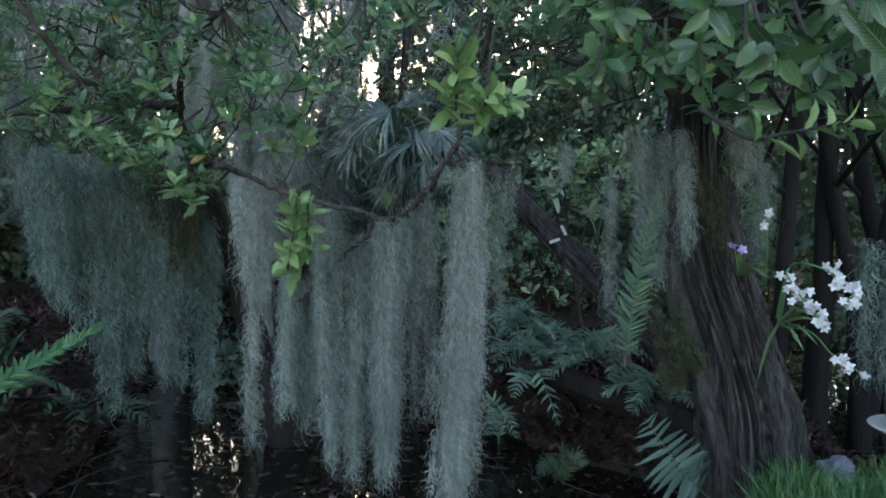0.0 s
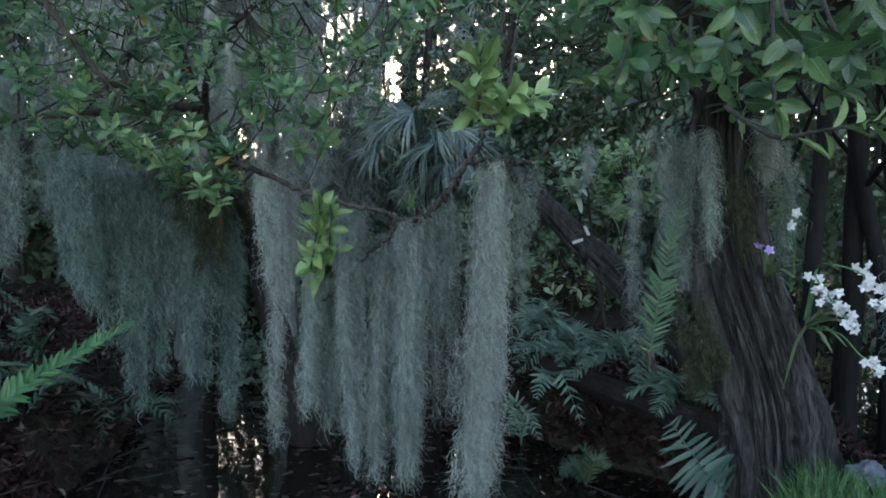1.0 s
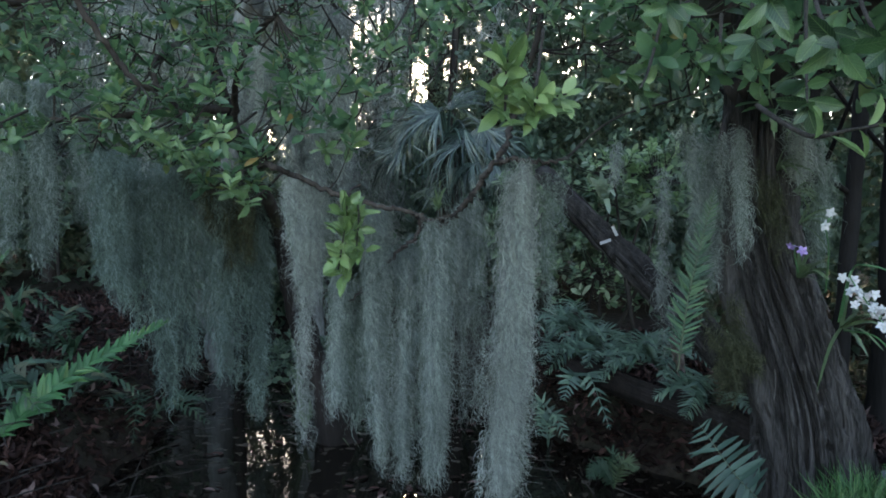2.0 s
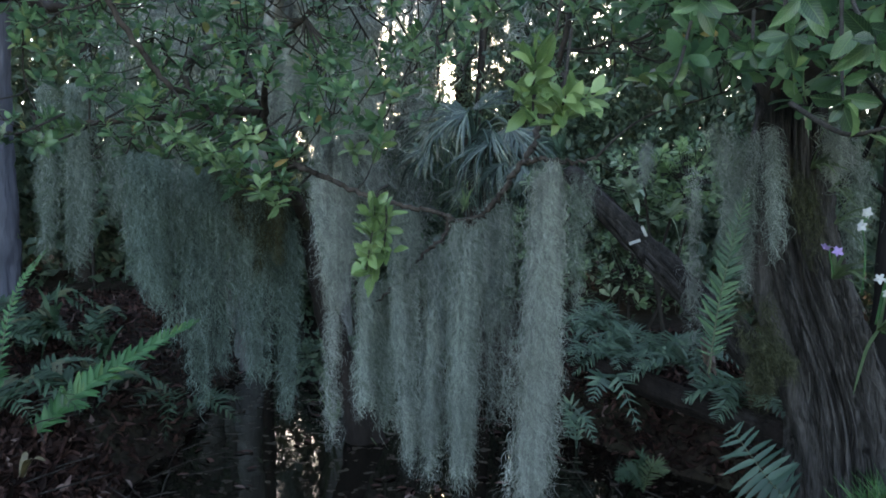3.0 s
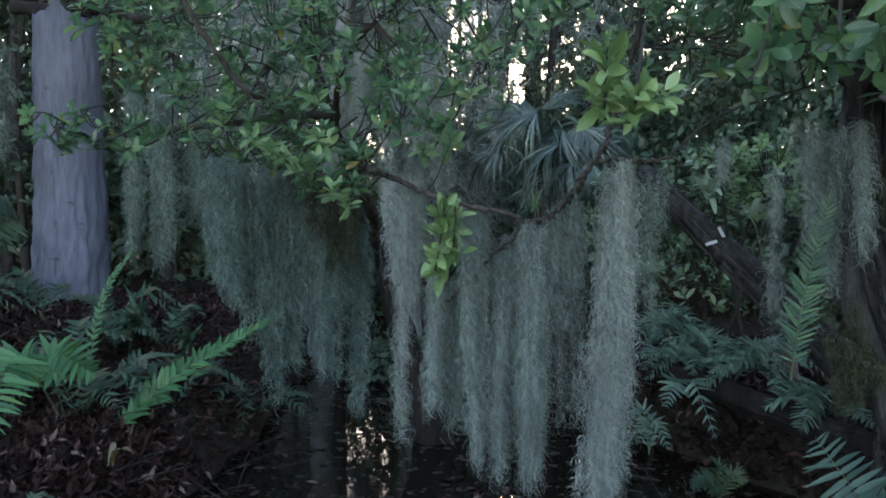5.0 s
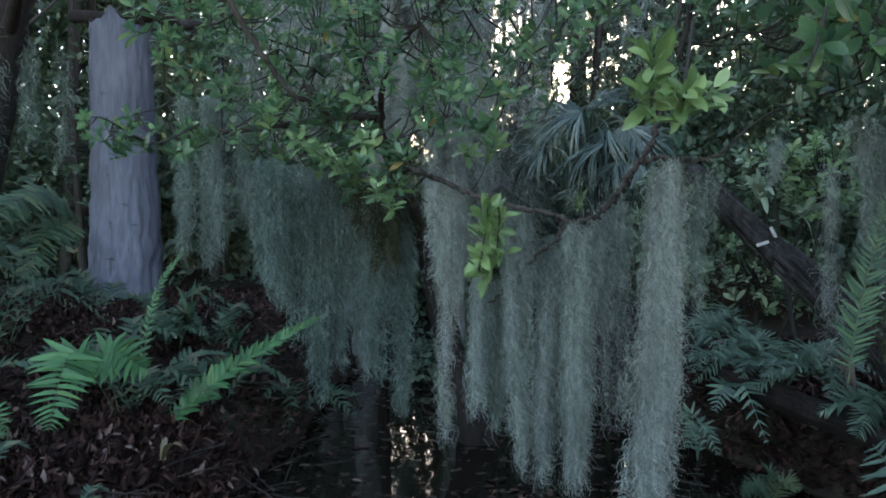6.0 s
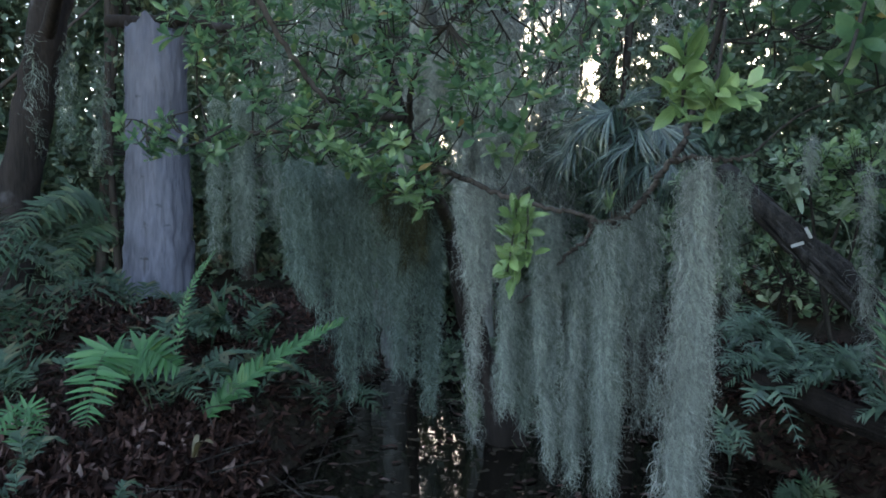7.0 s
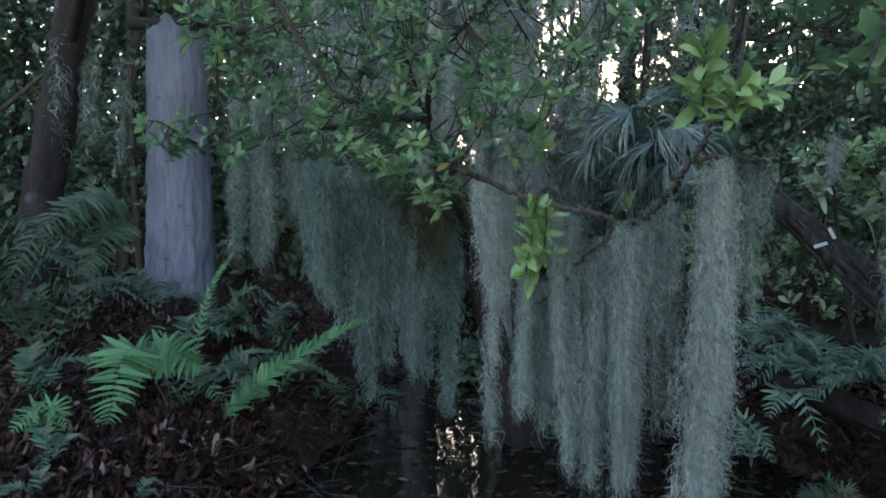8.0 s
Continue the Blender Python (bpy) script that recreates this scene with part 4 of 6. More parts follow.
def resting_bough(label, points, radii, seed):
    """A broken bough with the stubs of its side branches."""
    o = np.array(points[0], float)
    ob = thing("dead_branch", points[0], label, "branch")
    p = smooth_path(points, 14)
    v, f = tube(p, radii, 16, 0.4, seed, 14.0)
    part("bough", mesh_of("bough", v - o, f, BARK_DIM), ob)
    r = rng(seed)
    for share in (0.3, 0.55, 0.8):
        c = p[int(share * (len(p) - 1))]
        d = np.array([r.normal(0.1, 0.12), r.normal(0, 0.1), r.choice([-1, 1]) * r.uniform(0.15, 0.4)])
        v, f = tube(smooth_path([c, c + 0.5 * d + r.normal(0, 0.02, 3), c + d], 5), [0.02, 0.006], 8, 0.3, seed, 20.0)
        part("stub", mesh_of("stub", v - o, f, BARK_DIM), ob)


resting_bough("dark dead bough lying across a broken trunk", [(-4.62, 4.9, 2.98), (-4.2, 4.98, 2.94), (-3.85, 5.0, 2.96), (-3.55, 5.0, 2.86), (-3.3, 5.0, 2.84)], [0.05, 0.065, 0.06, 0.045, 0.02], 33)


def plain_trunk(name, label, points, radii, mat, seed, category="tree"):
    o = np.array(points[0], float)
    ob = thing(name, points[0], label, category)
    v, f = tube(smooth_path(points, 16), radii, 30, 0.3, seed, 6.0)
    part("trunk", mesh_of("trunk", v - o, f, mat), ob)
    r = rng(seed + 400)
    p = smooth_path(points, 16)
    for share in (0.55, 0.7, 0.82):
        c = p[int(share * (len(p) - 1))]
        a = r.uniform(0, 6.28)
        d = np.array([math.cos(a), math.sin(a), 0.9])
        w = radii[-1] * 0.6
        v, f = tube(smooth_path([c, c + 0.5 * d + r.normal(0, 0.08, 3), c + 1.3 * d + r.normal(0, 0.15, 3)], 8), [w, w * 0.3], 9, 0.3, seed, 12.0)
        part("limb", mesh_of("limb", v - o, f, mat), ob)
    return ob


def fallen(name, label, points, radii, seed, mat=BARK, shreds=BARK_STRIP, strips=260):
    """A dead log with furrowed bark and closed ends."""
    p = smooth_path(points, 22)
    o = np.array(points[0], float)
    v, f = tube(p, radii, 72, 0.4, seed, 11.0)
    v = v.reshape(len(p), 72, 3)
    for i in range(len(p)):
        for j in range(72):
            a = 2 * math.pi * j / 72
            ridge = noise.noise(Vector((math.cos(a) * 3.5 + seed, math.sin(a) * 3.5, i * 0.035)))
            fine = noise.noise(Vector((math.cos(a) * 9, math.sin(a) * 9 + seed, i * 0.07)))
            v[i, j] = p[i] + (v[i, j] - p[i]) * (1.05 + 0.18 * ridge + 0.1 * fine - 0.3 * math.exp(-(ridge / 0.09) ** 2))
    v = v.reshape(-1, 3)
    ob = thing(name, points[0], label, "log")
    part("trunk", mesh_of("trunk", v - o, f, mat), ob)
    part("loose_bark", bark_strips(rng(seed), p, [0.97 * q for q in radii], strips, (0, 6.28), 0.3, (0.004, 0.011)).mesh("loose_bark", shreds, o), ob, kind="stuff")
    return ob


fallen("leaning_log", "dark leaning dead log with furrowed bark", [(0.3, 4.4, 1.6), (0.44, 4.18, 1.42), (0.66, 3.85, 1.16), (0.9, 3.45, 0.88), (1.12, 3.1, 0.62), (1.25, 2.9, 0.45)], [0.045, 0.06, 0.068, 0.075, 0.08], 31, BARK_LOG)
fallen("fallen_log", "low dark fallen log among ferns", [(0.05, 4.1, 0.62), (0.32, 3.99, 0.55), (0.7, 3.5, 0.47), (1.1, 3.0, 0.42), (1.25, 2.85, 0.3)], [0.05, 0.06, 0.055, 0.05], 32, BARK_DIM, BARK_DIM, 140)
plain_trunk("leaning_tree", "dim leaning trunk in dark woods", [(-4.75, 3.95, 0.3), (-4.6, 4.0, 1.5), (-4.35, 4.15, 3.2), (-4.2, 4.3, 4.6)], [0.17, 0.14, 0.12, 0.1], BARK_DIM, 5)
plain_trunk("slim_tree", "slim pale trunk in dark woods", [(-6.0, 4.6, 0.3), (-6.0, 4.6, 2.0), (-5.9, 4.6, 4.5)], [0.07, 0.06, 0.05], BARK, 6)
plain_trunk("pale_tree", "pale lichened trunk behind the moss", [(-2.28, 5.7, -0.3), (-2.26, 5.7, 0.8), (-2.12, 5.7, 2.1), (-2.0, 5.7, 3.2), (-1.8, 5.8, 5.0)], [0.115, 0.11, 0.11, 0.11, 0.09], BARK_PALE, 7)
plain_trunk("pale_tree", "pale lichened trunk behind the moss", [(-1.5, 5.8, -0.3), (-1.52, 5.8, 1.0), (-1.66, 5.8, 2.6), (-1.5, 6.0, 5.0)], [0.1, 0.08, 0.075, 0.06], BARK_PALE, 8)
plain_trunk("pale_tree", "pale lichened trunk behind the moss", [(-2.85, 6.61, -0.3), (-2.8, 6.61, 1.5), (-2.85, 6.61, 3.0), (-2.62, 6.81, 6.0)], [0.090, 0.075, 0.071, 0.052], BARK_PALE, 50)
plain_trunk("pale_tree", "pale lichened trunk behind the moss", [(-1.63, 7.42, -0.3), (-1.59, 7.42, 1.5), (-1.64, 7.42, 3.0), (-1.68, 7.62, 6.0)], [0.120, 0.100, 0.095, 0.070], BARK_PALE, 51)
plain_trunk("pale_tree", "pale lichened trunk behind the moss", [(-3.02, 6.54, -0.3), (-2.98, 6.54, 1.5), (-2.98, 6.54, 3.0), (-3.27, 6.74, 6.0)], [0.144, 0.120, 0.114, 0.084], BARK_PALE, 52)
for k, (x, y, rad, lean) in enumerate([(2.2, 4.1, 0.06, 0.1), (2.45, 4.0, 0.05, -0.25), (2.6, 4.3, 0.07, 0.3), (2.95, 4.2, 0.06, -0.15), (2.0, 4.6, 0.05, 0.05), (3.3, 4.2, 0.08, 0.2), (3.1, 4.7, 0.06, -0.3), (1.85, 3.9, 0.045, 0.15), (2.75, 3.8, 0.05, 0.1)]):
    plain_trunk("dark_tree", "dark slender trunk in shade over water", [(x, y, -0.3), (x + 0.3 * lean, y, 0.8), (x + lean, y + 0.1, 2.0), (x + 1.6 * lean, y + 0.1, 4.5)], [rad * 1.4, rad, rad * 0.85, rad * 0.6], BARK_SHADED, 20 + k)


# ---------------------------------------------------------------- palm
def fan_leaf(r, radius, spread=150, n=66):
    """A pleated palm fan with split, drooping tips, opening along +y."""
    h = Heap()
    for i in range(n):
        a = radians((i / (n - 1) - 0.5) * 2 * spread + r.normal(0, 2.5))
        L = radius * (1 - 0.28 * abs(i / (n - 1) - 0.5) * 2) * r.uniform(0.9, 1.05)
        d = np.array([math.sin(a), math.cos(a), 0.0])
        s = np.array([d[1], -d[0], 0])
        droop = r.uniform(0.1, 1.4)
        if r.uniform() < 0.1:
            continue
        twist = r.normal(0, 0.5)
        rows = []
        for q, w in ((0.02, 0.006), (0.35, 0.012), (0.6, 0.011), (0.82, 0.007), (1.0, 0.001)):
            c = d * L * (q - 0.12 * max(q - 0.5, 0)) + np.array([0, 0, 0.1 * q * radius - droop * radius * max(q - 0.4, 0) ** 1.6 * 1.8])
            ww = radius * w
            ss = s * math.cos(twist * q) + np.array([0, 0, math.sin(twist * q)])
            rows += [c - ss * ww, c + np.array([0, 0, -0.4 * ww]), c + ss * ww]
        f = []
        for k in range(4):
            b = 3 * k
            f += [(b, b + 1, b + 4, b + 3), (b + 1, b + 2, b + 5, b + 4)]
        h.add(rows, f)
    return h


def palm(place, label, fans, seed, trunk_top=0.0):
    """A cabbage palm: trunk and a crown of fans. fans: (hub, way that it opens, radius, half spread)."""
    r = rng(seed)
    ob = thing("palm", place, label, "palm")
    v, f = tube(smooth_path([(0, 0, trunk_top - 0.1), (0.02, 0, trunk_top - 1.2), (0.0, 0, -place[2] - 0.2)], 12), [0.1, 0.13, 0.15], 20, 0.3, seed)
    part("trunk", mesh_of("trunk", v, f, BARK), ob)
    for hub, way, radius, spread in fans:
        up = np.array([0.0, -0.8, 0.6]) + r.normal(0, 0.3, 3)
        fan = part("fan_leaf", fan_leaf(r, radius, spread, int(15 + 0.27 * spread)).mesh("fan_leaf", PALM), ob)
        fan.matrix_local = Matrix.Translation(hub) @ Matrix(frames(np.array(way, float), up).tolist()).to_4x4()
        h = np.array(hub)
        v, f = tube(smooth_path([(0, 0, -0.1), tuple(0.6 * h + [0, 0, 0.06]), tuple(h)], 6), [0.016, 0.009], 6)
        part("stalk", mesh_of("stalk", v, f, PALM), ob)


def far_crown(seed, n):
    """Fans that open all round a tall palm's head."""
    r = rng(seed)
    out = []
    for k in range(n):
        a, rise = 2.4 * k, radians(45 - 28 * (k % 4))
        d = np.array([math.cos(a) * math.cos(rise), math.sin(a) * math.cos(rise), math.sin(rise)])
        out.append((tuple(0.7 * d), tuple(d + [0, 0, -0.4] + r.normal(0, 0.15, 3)), 0.8, 140))
    return out


palm((-0.396, 6.0, 2.084), "cabbage palm with drooping dark green fans", [((-0.06, -0.15, 0.1), (-0.85, -0.2, -0.3), 0.66, 75), ((0.15, -0.15, -0.04), (-0.45, -0.35, -0.75), 0.62, 62), ((0.29, -0.15, -0.01), (0.15, -0.3, -0.9), 0.6, 60), ((-0.11, -0.15, 0.07), (-0.55, -0.1, 0.12), 0.5, 80), ((0.1, -0.15, -0.37), (-0.55, -0.4, -0.5), 0.42, 70), ((-0.29, -0.15, 0.03), (-0.4, -0.2, -0.85), 0.58, 60), ((0.36, -0.15, -0.07), (0.7, -0.2, -0.5), 0.55, 70), ((0.04, -0.15, 0.12), (0.2, 0.1, 0.3), 0.4, 90), ((-0.07, -0.15, -0.51), (-0.2, -0.3, -0.9), 0.4, 55), ((-0.35, -0.15, -0.18), (-0.75, -0.2, -0.55), 0.5, 60), ((0.27, -0.3, -0.32), (-0.6, -0.35, -0.45), 0.5, 55), ((0.13, -0.3, -0.18), (-0.75, -0.3, -0.5), 0.6, 40), ((0.4, -0.3, -0.34), (-0.2, -0.4, -0.85), 0.45, 50)], 71)
palm((-0.9, 10.5, 4.6), "tall far palm against evening sky", far_crown(72, 16), 72)
palm((-3.1, 11.0, 4.7), "tall far palm against evening sky", far_crown(73, 14), 73)


# ---------------------------------------------------------------- ferns
def frond(base, mid, tip, face, pairs, pinna, width, mat, seed, start=0.15, name="frond", sweep=25, lift=0.25):
    """One fern frond: a stalk and pairs of pinnae. face: the side that the blade turns up."""
    r = rng(seed)
    p = smooth_path([base, mid, tip], 20)
    h = Heap()
    h.add(*tube(p, [0.004, 0.0012], 5))
    shape = leaf_shape(width, 0.12, 0.18, (0.0, 0.1, 0.45, 0.8, 1.0), (0.6, 1.0, 0.95, 0.55, 0.04))
    place, way, up, size = [], [], [], []
    face = np.array(face, float)
    for i in range(pairs):
        s = start + (1 - start) * i / pairs
        x = s * (len(p) - 1)
        k = min(int(x), len(p) - 2)
        c = p[k] + (p[k + 1] - p[k]) * (x - k)
        t = p[k + 1] - p[k]
        t /= np.linalg.norm(t)
        side = np.cross(t, face)
        side /= np.linalg.norm(side)
        q = (s - start) / (1 - start)
        L = pinna * min(1.0, 0.55 + 2.2 * q) * (1 - q ** 2.2) ** 0.8
        for sign in (-1, 1):
            a = radians(sweep + 25 * q + r.normal(0, 6))
            place.append(c)
            way.append(sign * side * math.cos(a) + t * math.sin(a) + face * lift * r.uniform(0.2, 1.2) + r.normal(0, 0.06, 3))
            up.append(face + r.normal(0, 0.15, 3))
            size.append(max(L * r.uniform(0.88, 1.08), 0.006))
    v, f = scatter(shape, place, way, up, size)
    h.add(v, f)
    return h


def fern(label, base, fronds, mat, seed, pinna=0.1, width=0.2, pairs=26, group="ferns on the bank", lift=0.3):
    """A fern plant. fronds: (mid, tip, face)."""
    ob = thing("fern", base, label, "fern", group)
    for k, (mid, tip, face) in enumerate(fronds):
        h = frond(base, mid, tip, face, pairs, pinna, width, mat, seed * 10 + k, lift=lift)
        part("frond", h.mesh("frond", mat, base), ob)
    return ob


def near_fern(label, base, fronds, mat, seed, pinna=0.1, width=0.2, pairs=26, lift=0.3, sweep=10, start=0.15, group="ferns on the bank"):
    """A fern seen close: each leaflet a piece of its own under its frond."""
    r = rng(seed)
    ob = thing("fern", base, label, "fern", group)
    o = np.array(base, float)
    blades = []
    for k in range(4):
        st = np.linspace(0, 1, 8)
        v, f = leaf_shape(width * r.uniform(0.9, 1.1), 0.16, r.uniform(0.1, 0.42), st, np.interp(st, [0, 0.08, 0.4, 0.75, 1], [0.6, 1.0, 0.95, 0.6, 0.04]) * r.uniform(0.93, 1.07, 8))
        v[:, 0] += r.normal(0, 0.05) * v[:, 1] ** 2
        blades.append(mesh_of("leaflet", v, f, mat))
    for mid, tip, face in fronds:
        face = np.array(face, float)
        p = smooth_path([base, mid, tip], 20)
        v, f = tube(p, [0.004, 0.0012], 6)
        fr = part("frond", mesh_of("frond", v - o, f, STALK), ob)
        for i in range(pairs):
            q = i / pairs
            x = (start + (1 - start) * q) * (len(p) - 1)
            k = min(int(x), len(p) - 2)
            c = p[k] + (p[k + 1] - p[k]) * (x - k)
            t = p[k + 1] - p[k]
            t /= np.linalg.norm(t)
            side = np.cross(t, face)
            side /= np.linalg.norm(side)
            L = pinna * min(1.0, 0.6 + 2.2 * q) * (1 - q ** 2.4) ** 0.75
            for sign in (-1, 1):
                a = radians(sweep + 28 * q * q + r.normal(0, 6))
                way = sign * side * math.cos(a) + t * math.sin(a) + face * lift * r.uniform(0.2, 1.2) + r.normal(0, 0.07, 3)
                leaf = part("leaflet", blades[r.integers(4)], fr)
                m = frames(way, face + r.normal(0, 0.2, 3))
                leaf.matrix_local = Matrix.Translation(c - o) @ Matrix(m.tolist()).to_4x4() @ Matrix.Scale(float(max(L * r.uniform(0.85, 1.1), 0.008)), 4)
    return ob


def wild_fern(label, base, n, reach, mat, seed, pinna=0.09, toward=None, rise=0.55, width=0.22, pairs=22):
    """A fern whose fronds arch out all round."""
    r = rng(seed)
    fr = []
    for i in range(n):
        a = r.uniform(0, 6.28) if toward is None else radians(toward) + r.normal(0, 0.7)
        L = reach * r.uniform(0.75, 1.15)
        d = np.array([math.cos(a), math.sin(a), 0])
        b = np.array(base)
        mid = b + d * L * 0.45 + np.array([0, 0, L * rise * r.uniform(0.7, 1.2)])
        tip = b + d * L + np.array([0, 0, L * rise * r.uniform(0.2, 0.8)])
        fr.append((mid, tip, (-0.3 * d[0], -0.3 * d[1] - 0.35, 0.85)))
    return fern(label, base, fr, mat, seed, pinna, width, pairs)


near_fern("single bright green arching fern frond on leaf litter", (-2.15, 2.8, ground_height(-2.15, 2.8) - 0.02), [((-1.93, 3.04, 0.54), (-1.62, 3.42, 0.77), (0.3, -0.5, 0.75))], NEARFERN, 101, 0.11, 0.28, 50, 0.8, 36, 0.12)
near_fern("bright green fern with broad arching fronds on leaf litter", (-2.36, 2.78, ground_height(-2.36, 2.78) - 0.02),
          [((-2.43, 2.56, 0.68), (-2.3, 2.29, 0.42), (0.25, -0.45, 0.8)), ((-2.33, 2.66, 0.67), (-2.18, 2.74, 0.58), (0.3, -0.4, 0.8))], NEARFERN, 102, 0.175, 0.2, 24, 0.12, 6, 0.34)
near_fern("small green fern low on leaf litter", (-2.45, 2.11, ground_height(-2.45, 2.11) - 0.02), [((-2.46, 2.09, 0.52), (-2.49, 2.0, 0.45), (0.35, -0.5, 0.8)), ((-2.42, 2.12, 0.53), (-2.35, 2.13, 0.46), (0.35, -0.5, 0.8))], NEARFERN, 106, 0.085, 0.22, 15)
near_fern("narrow upright fern frond beside a dead trunk", (-2.47, 3.02, ground_height(-2.47, 3.02)), [((-2.46, 3.15, 0.86), (-2.34, 3.25, 1.13), (0.3, -0.8, 0.4))], NEARFERN, 107, 0.042, 0.42, 30, 0.3, 42)
near_fern("pale blue-green fern with long leaflets by a trunk", (1.03, 2.6, 0.25),
          [((0.9, 2.57, 0.38), (0.77, 2.6, 0.56), (-0.15, -0.8, 0.55))], NEARFERN_BLUE, 103, 0.16, 0.165, 14, 0.1, -4, 0.25)
fern("small dark green fern at the edge of black water", (0.522, 2.9, 0.189), [((0.456, 2.85, 0.292), (0.401, 2.8, 0.264), (0, -0.6, 0.7)), ((0.549, 2.85, 0.315), (0.597, 2.8, 0.308), (0, -0.6, 0.7)), ((0.511, 2.9, 0.31), (0.491, 2.85, 0.363), (0, -0.6, 0.7))], NEARFERN_DIM, 111, 0.06, 0.17, 20)
near_fern("tall upright green fern frond before a mossy trunk", (0.693, 2.62, 0.748), [((0.723, 2.6, 1.05), (0.798, 2.58, 1.43), (-0.15, -1.0, 0.15))], NEARFERN_MID, 104, 0.088, 0.14, 40, 0.2, 34)
fern("small blue-green fern over dark water", (0.5, 3.72, 0.42), [((0.5, 3.52, 0.52), (0.58, 3.35, 0.3), (0, -0.6, 0.7)), ((0.42, 3.57, 0.5), (0.36, 3.4, 0.42), (0, -0.6, 0.7))], FERN_BLUE, 105, 0.1, 0.22, 12)
fern("small green fern at the edge of dark water", (0.34, 3.98, 0.0), [((0.31, 3.9, 0.22), (0.27, 3.8, 0.12), (0, -0.7, 0.6)), ((0.36, 3.88, 0.22), (0.42, 3.78, 0.1), (0, -0.7, 0.6)), ((0.3, 3.95, 0.26), (0.24, 3.9, 0.24), (0, -0.7, 0.6))], FERN_BLUE, 108, 0.08, 0.22, 12)
for k, (x, y, z, n, reach, tw) in enumerate([(0.45, 4.15, 0.4, 6, 0.5, -80), (0.75, 3.95, 0.42, 7, 0.5, -100), (0.95, 3.6, 0.45, 6, 0.45, -120), (0.3, 4.5, 0.4, 6, 0.5, -60), (1.0, 3.2, 0.42, 4, 0.3, -110), (0.65, 4.5, 0.45, 6, 0.55, -90), (0.62, 3.82, 0.42, 4, 0.42, -150)]):
    wild_fern("blue-green fern among logs", (x, y, z), n, reach, FERN_BLUE, 120 + k, 0.11, tw)
for k, (x, y, n, reach, mat) in enumerate([(-2.5, 3.2, 3, 0.4, FERN_DARK), (-2.15, 3.3, 4, 0.38, FERN_DARK), (-2.9, 3.5, 4, 0.42, FERN_DARK), (-3.3, 2.9, 6, 0.7, FERN_DARK), (-3.6, 3.3, 6, 0.75, FERN_DARK), (-2.6, 3.9, 6, 0.5, FERN_DARK), (-3.1, 4.1, 6, 0.5, FERN_DARK),
                                    (-1.5, 2.05, 4, 0.2, FERN_DARK), (-2.05, 1.75, 3, 0.15, FERN_DARK), (-2.0, 3.9, 5, 0.45, FERN_DARK), (-2.35, 2.85, 5, 0.4, FERN_DARK), (-3.8, 4.3, 6, 0.6, FERN_DARK), (-2.75, 3.0, 5, 0.35, FERN_DARK), (-3.0, 2.5, 5, 0.4, FERN_DARK), (-2.2, 3.6, 5, 0.35, FERN_DARK), (-2.85, 3.75, 5, 0.35, FERN_DARK), (-1.9, 2.0, 3, 0.16, FERN_DARK), (-2.3, 2.0, 4, 0.2, FERN_DARK)]):
    wild_fern("dim green fern on a leaf-littered bank", (x, y, ground_height(x, y)), n, reach, mat, 140 + k, min(0.1, 0.27 * reach), None, 0.5, 0.28, 15)


near_fern("large dim green fern with arching fronds on the bank", (-2.651, 2.86, 1.276),
          [((-2.764, 2.535, 1.355), (-2.812, 2.248, 1.025), (0.25, -0.5, 0.75)), ((-2.681, 2.622, 1.409), (-2.744, 2.331, 1.208), (0.25, -0.5, 0.75)), ((-2.649, 2.654, 1.224), (-2.612, 2.477, 1.021), (0.25, -0.5, 0.75))], NEARFERN_DIM, 109, 0.15, 0.16, 24, 0.0, 4, 0.2)
wild_fern("large green fern with hanging fronds on the bank", (-3.75, 2.75, 0.62), 7, 0.75, FERN_DARK, 170, 0.15, -20, 0.75, 0.2, 26)
wild_fern("large green fern with hanging fronds on the bank", (-4.1, 3.3, 0.62), 7, 0.75, FERN_DARK, 171, 0.15, -30, 0.75, 0.2, 26)


# ---------------------------------------------------------------- shrubs, air plants, orchids and small things
def shrub(label, foot, boxes, seed, leaf=(0.06, 0.1), mat=BUSH):
    """A bush: stems from one foot to whorls of leaves."""
    r = rng(seed)
    ob = thing("shrub", foot, label, "shrub", "shrubs between the trunks")
    o = np.array(foot, float)
    wood, crown = Heap(), Heap()
    for box, n in boxes:
        tips = in_box(r, box, n)
        ways = []
        top = np.array(box[:3])
        p = smooth_path([o, 0.5 * (o + top) + r.normal(0, 0.05, 3), top], 8)
        wood.add(*tube(p, [0.015, 0.006], 6))
        for t in tips:
            w = twig_to(r, wood, p, t, 0.003)
            ways.append(w / np.linalg.norm(w) + np.array([0, -0.3, 0.4]) + r.normal(0, 0.3, 3))
        crown.add(*scatter(BLADE, *rosette_leaves(r, tips, np.array(ways), (5, 8), leaf)))
    part("stem", wood.mesh("stem", TWIG, o), ob)
    part("crown", crown.mesh("crown", mat, o), ob)
    return ob


shrub("leafy green shrub in the shade between trunks", (0.75, 4.9, 0.3), [((0.8, 4.7, 1.6, 0.4, 0.3, 0.35, -10), 60), ((1.05, 4.4, 1.55, 0.3, 0.25, 0.3, -14), 34)], 201)
shrub("leafy shrub with brighter leaf colour for light between trunks", (0.98, 4.6, 0.3), [((0.98, 4.3, 1.58, 0.14, 0.15, 0.3, 0), 22), ((0.72, 4.3, 1.62, 0.16, 0.15, 0.16, 0), 12)], 207, (0.06, 0.095), MIDBUSH)
shrub("dim leafy shrub behind a leaning log", (0.6, 5.0, 0.3), [((0.7, 4.8, 0.95, 0.5, 0.3, 0.3, -8), 60)], 202, (0.05, 0.09))
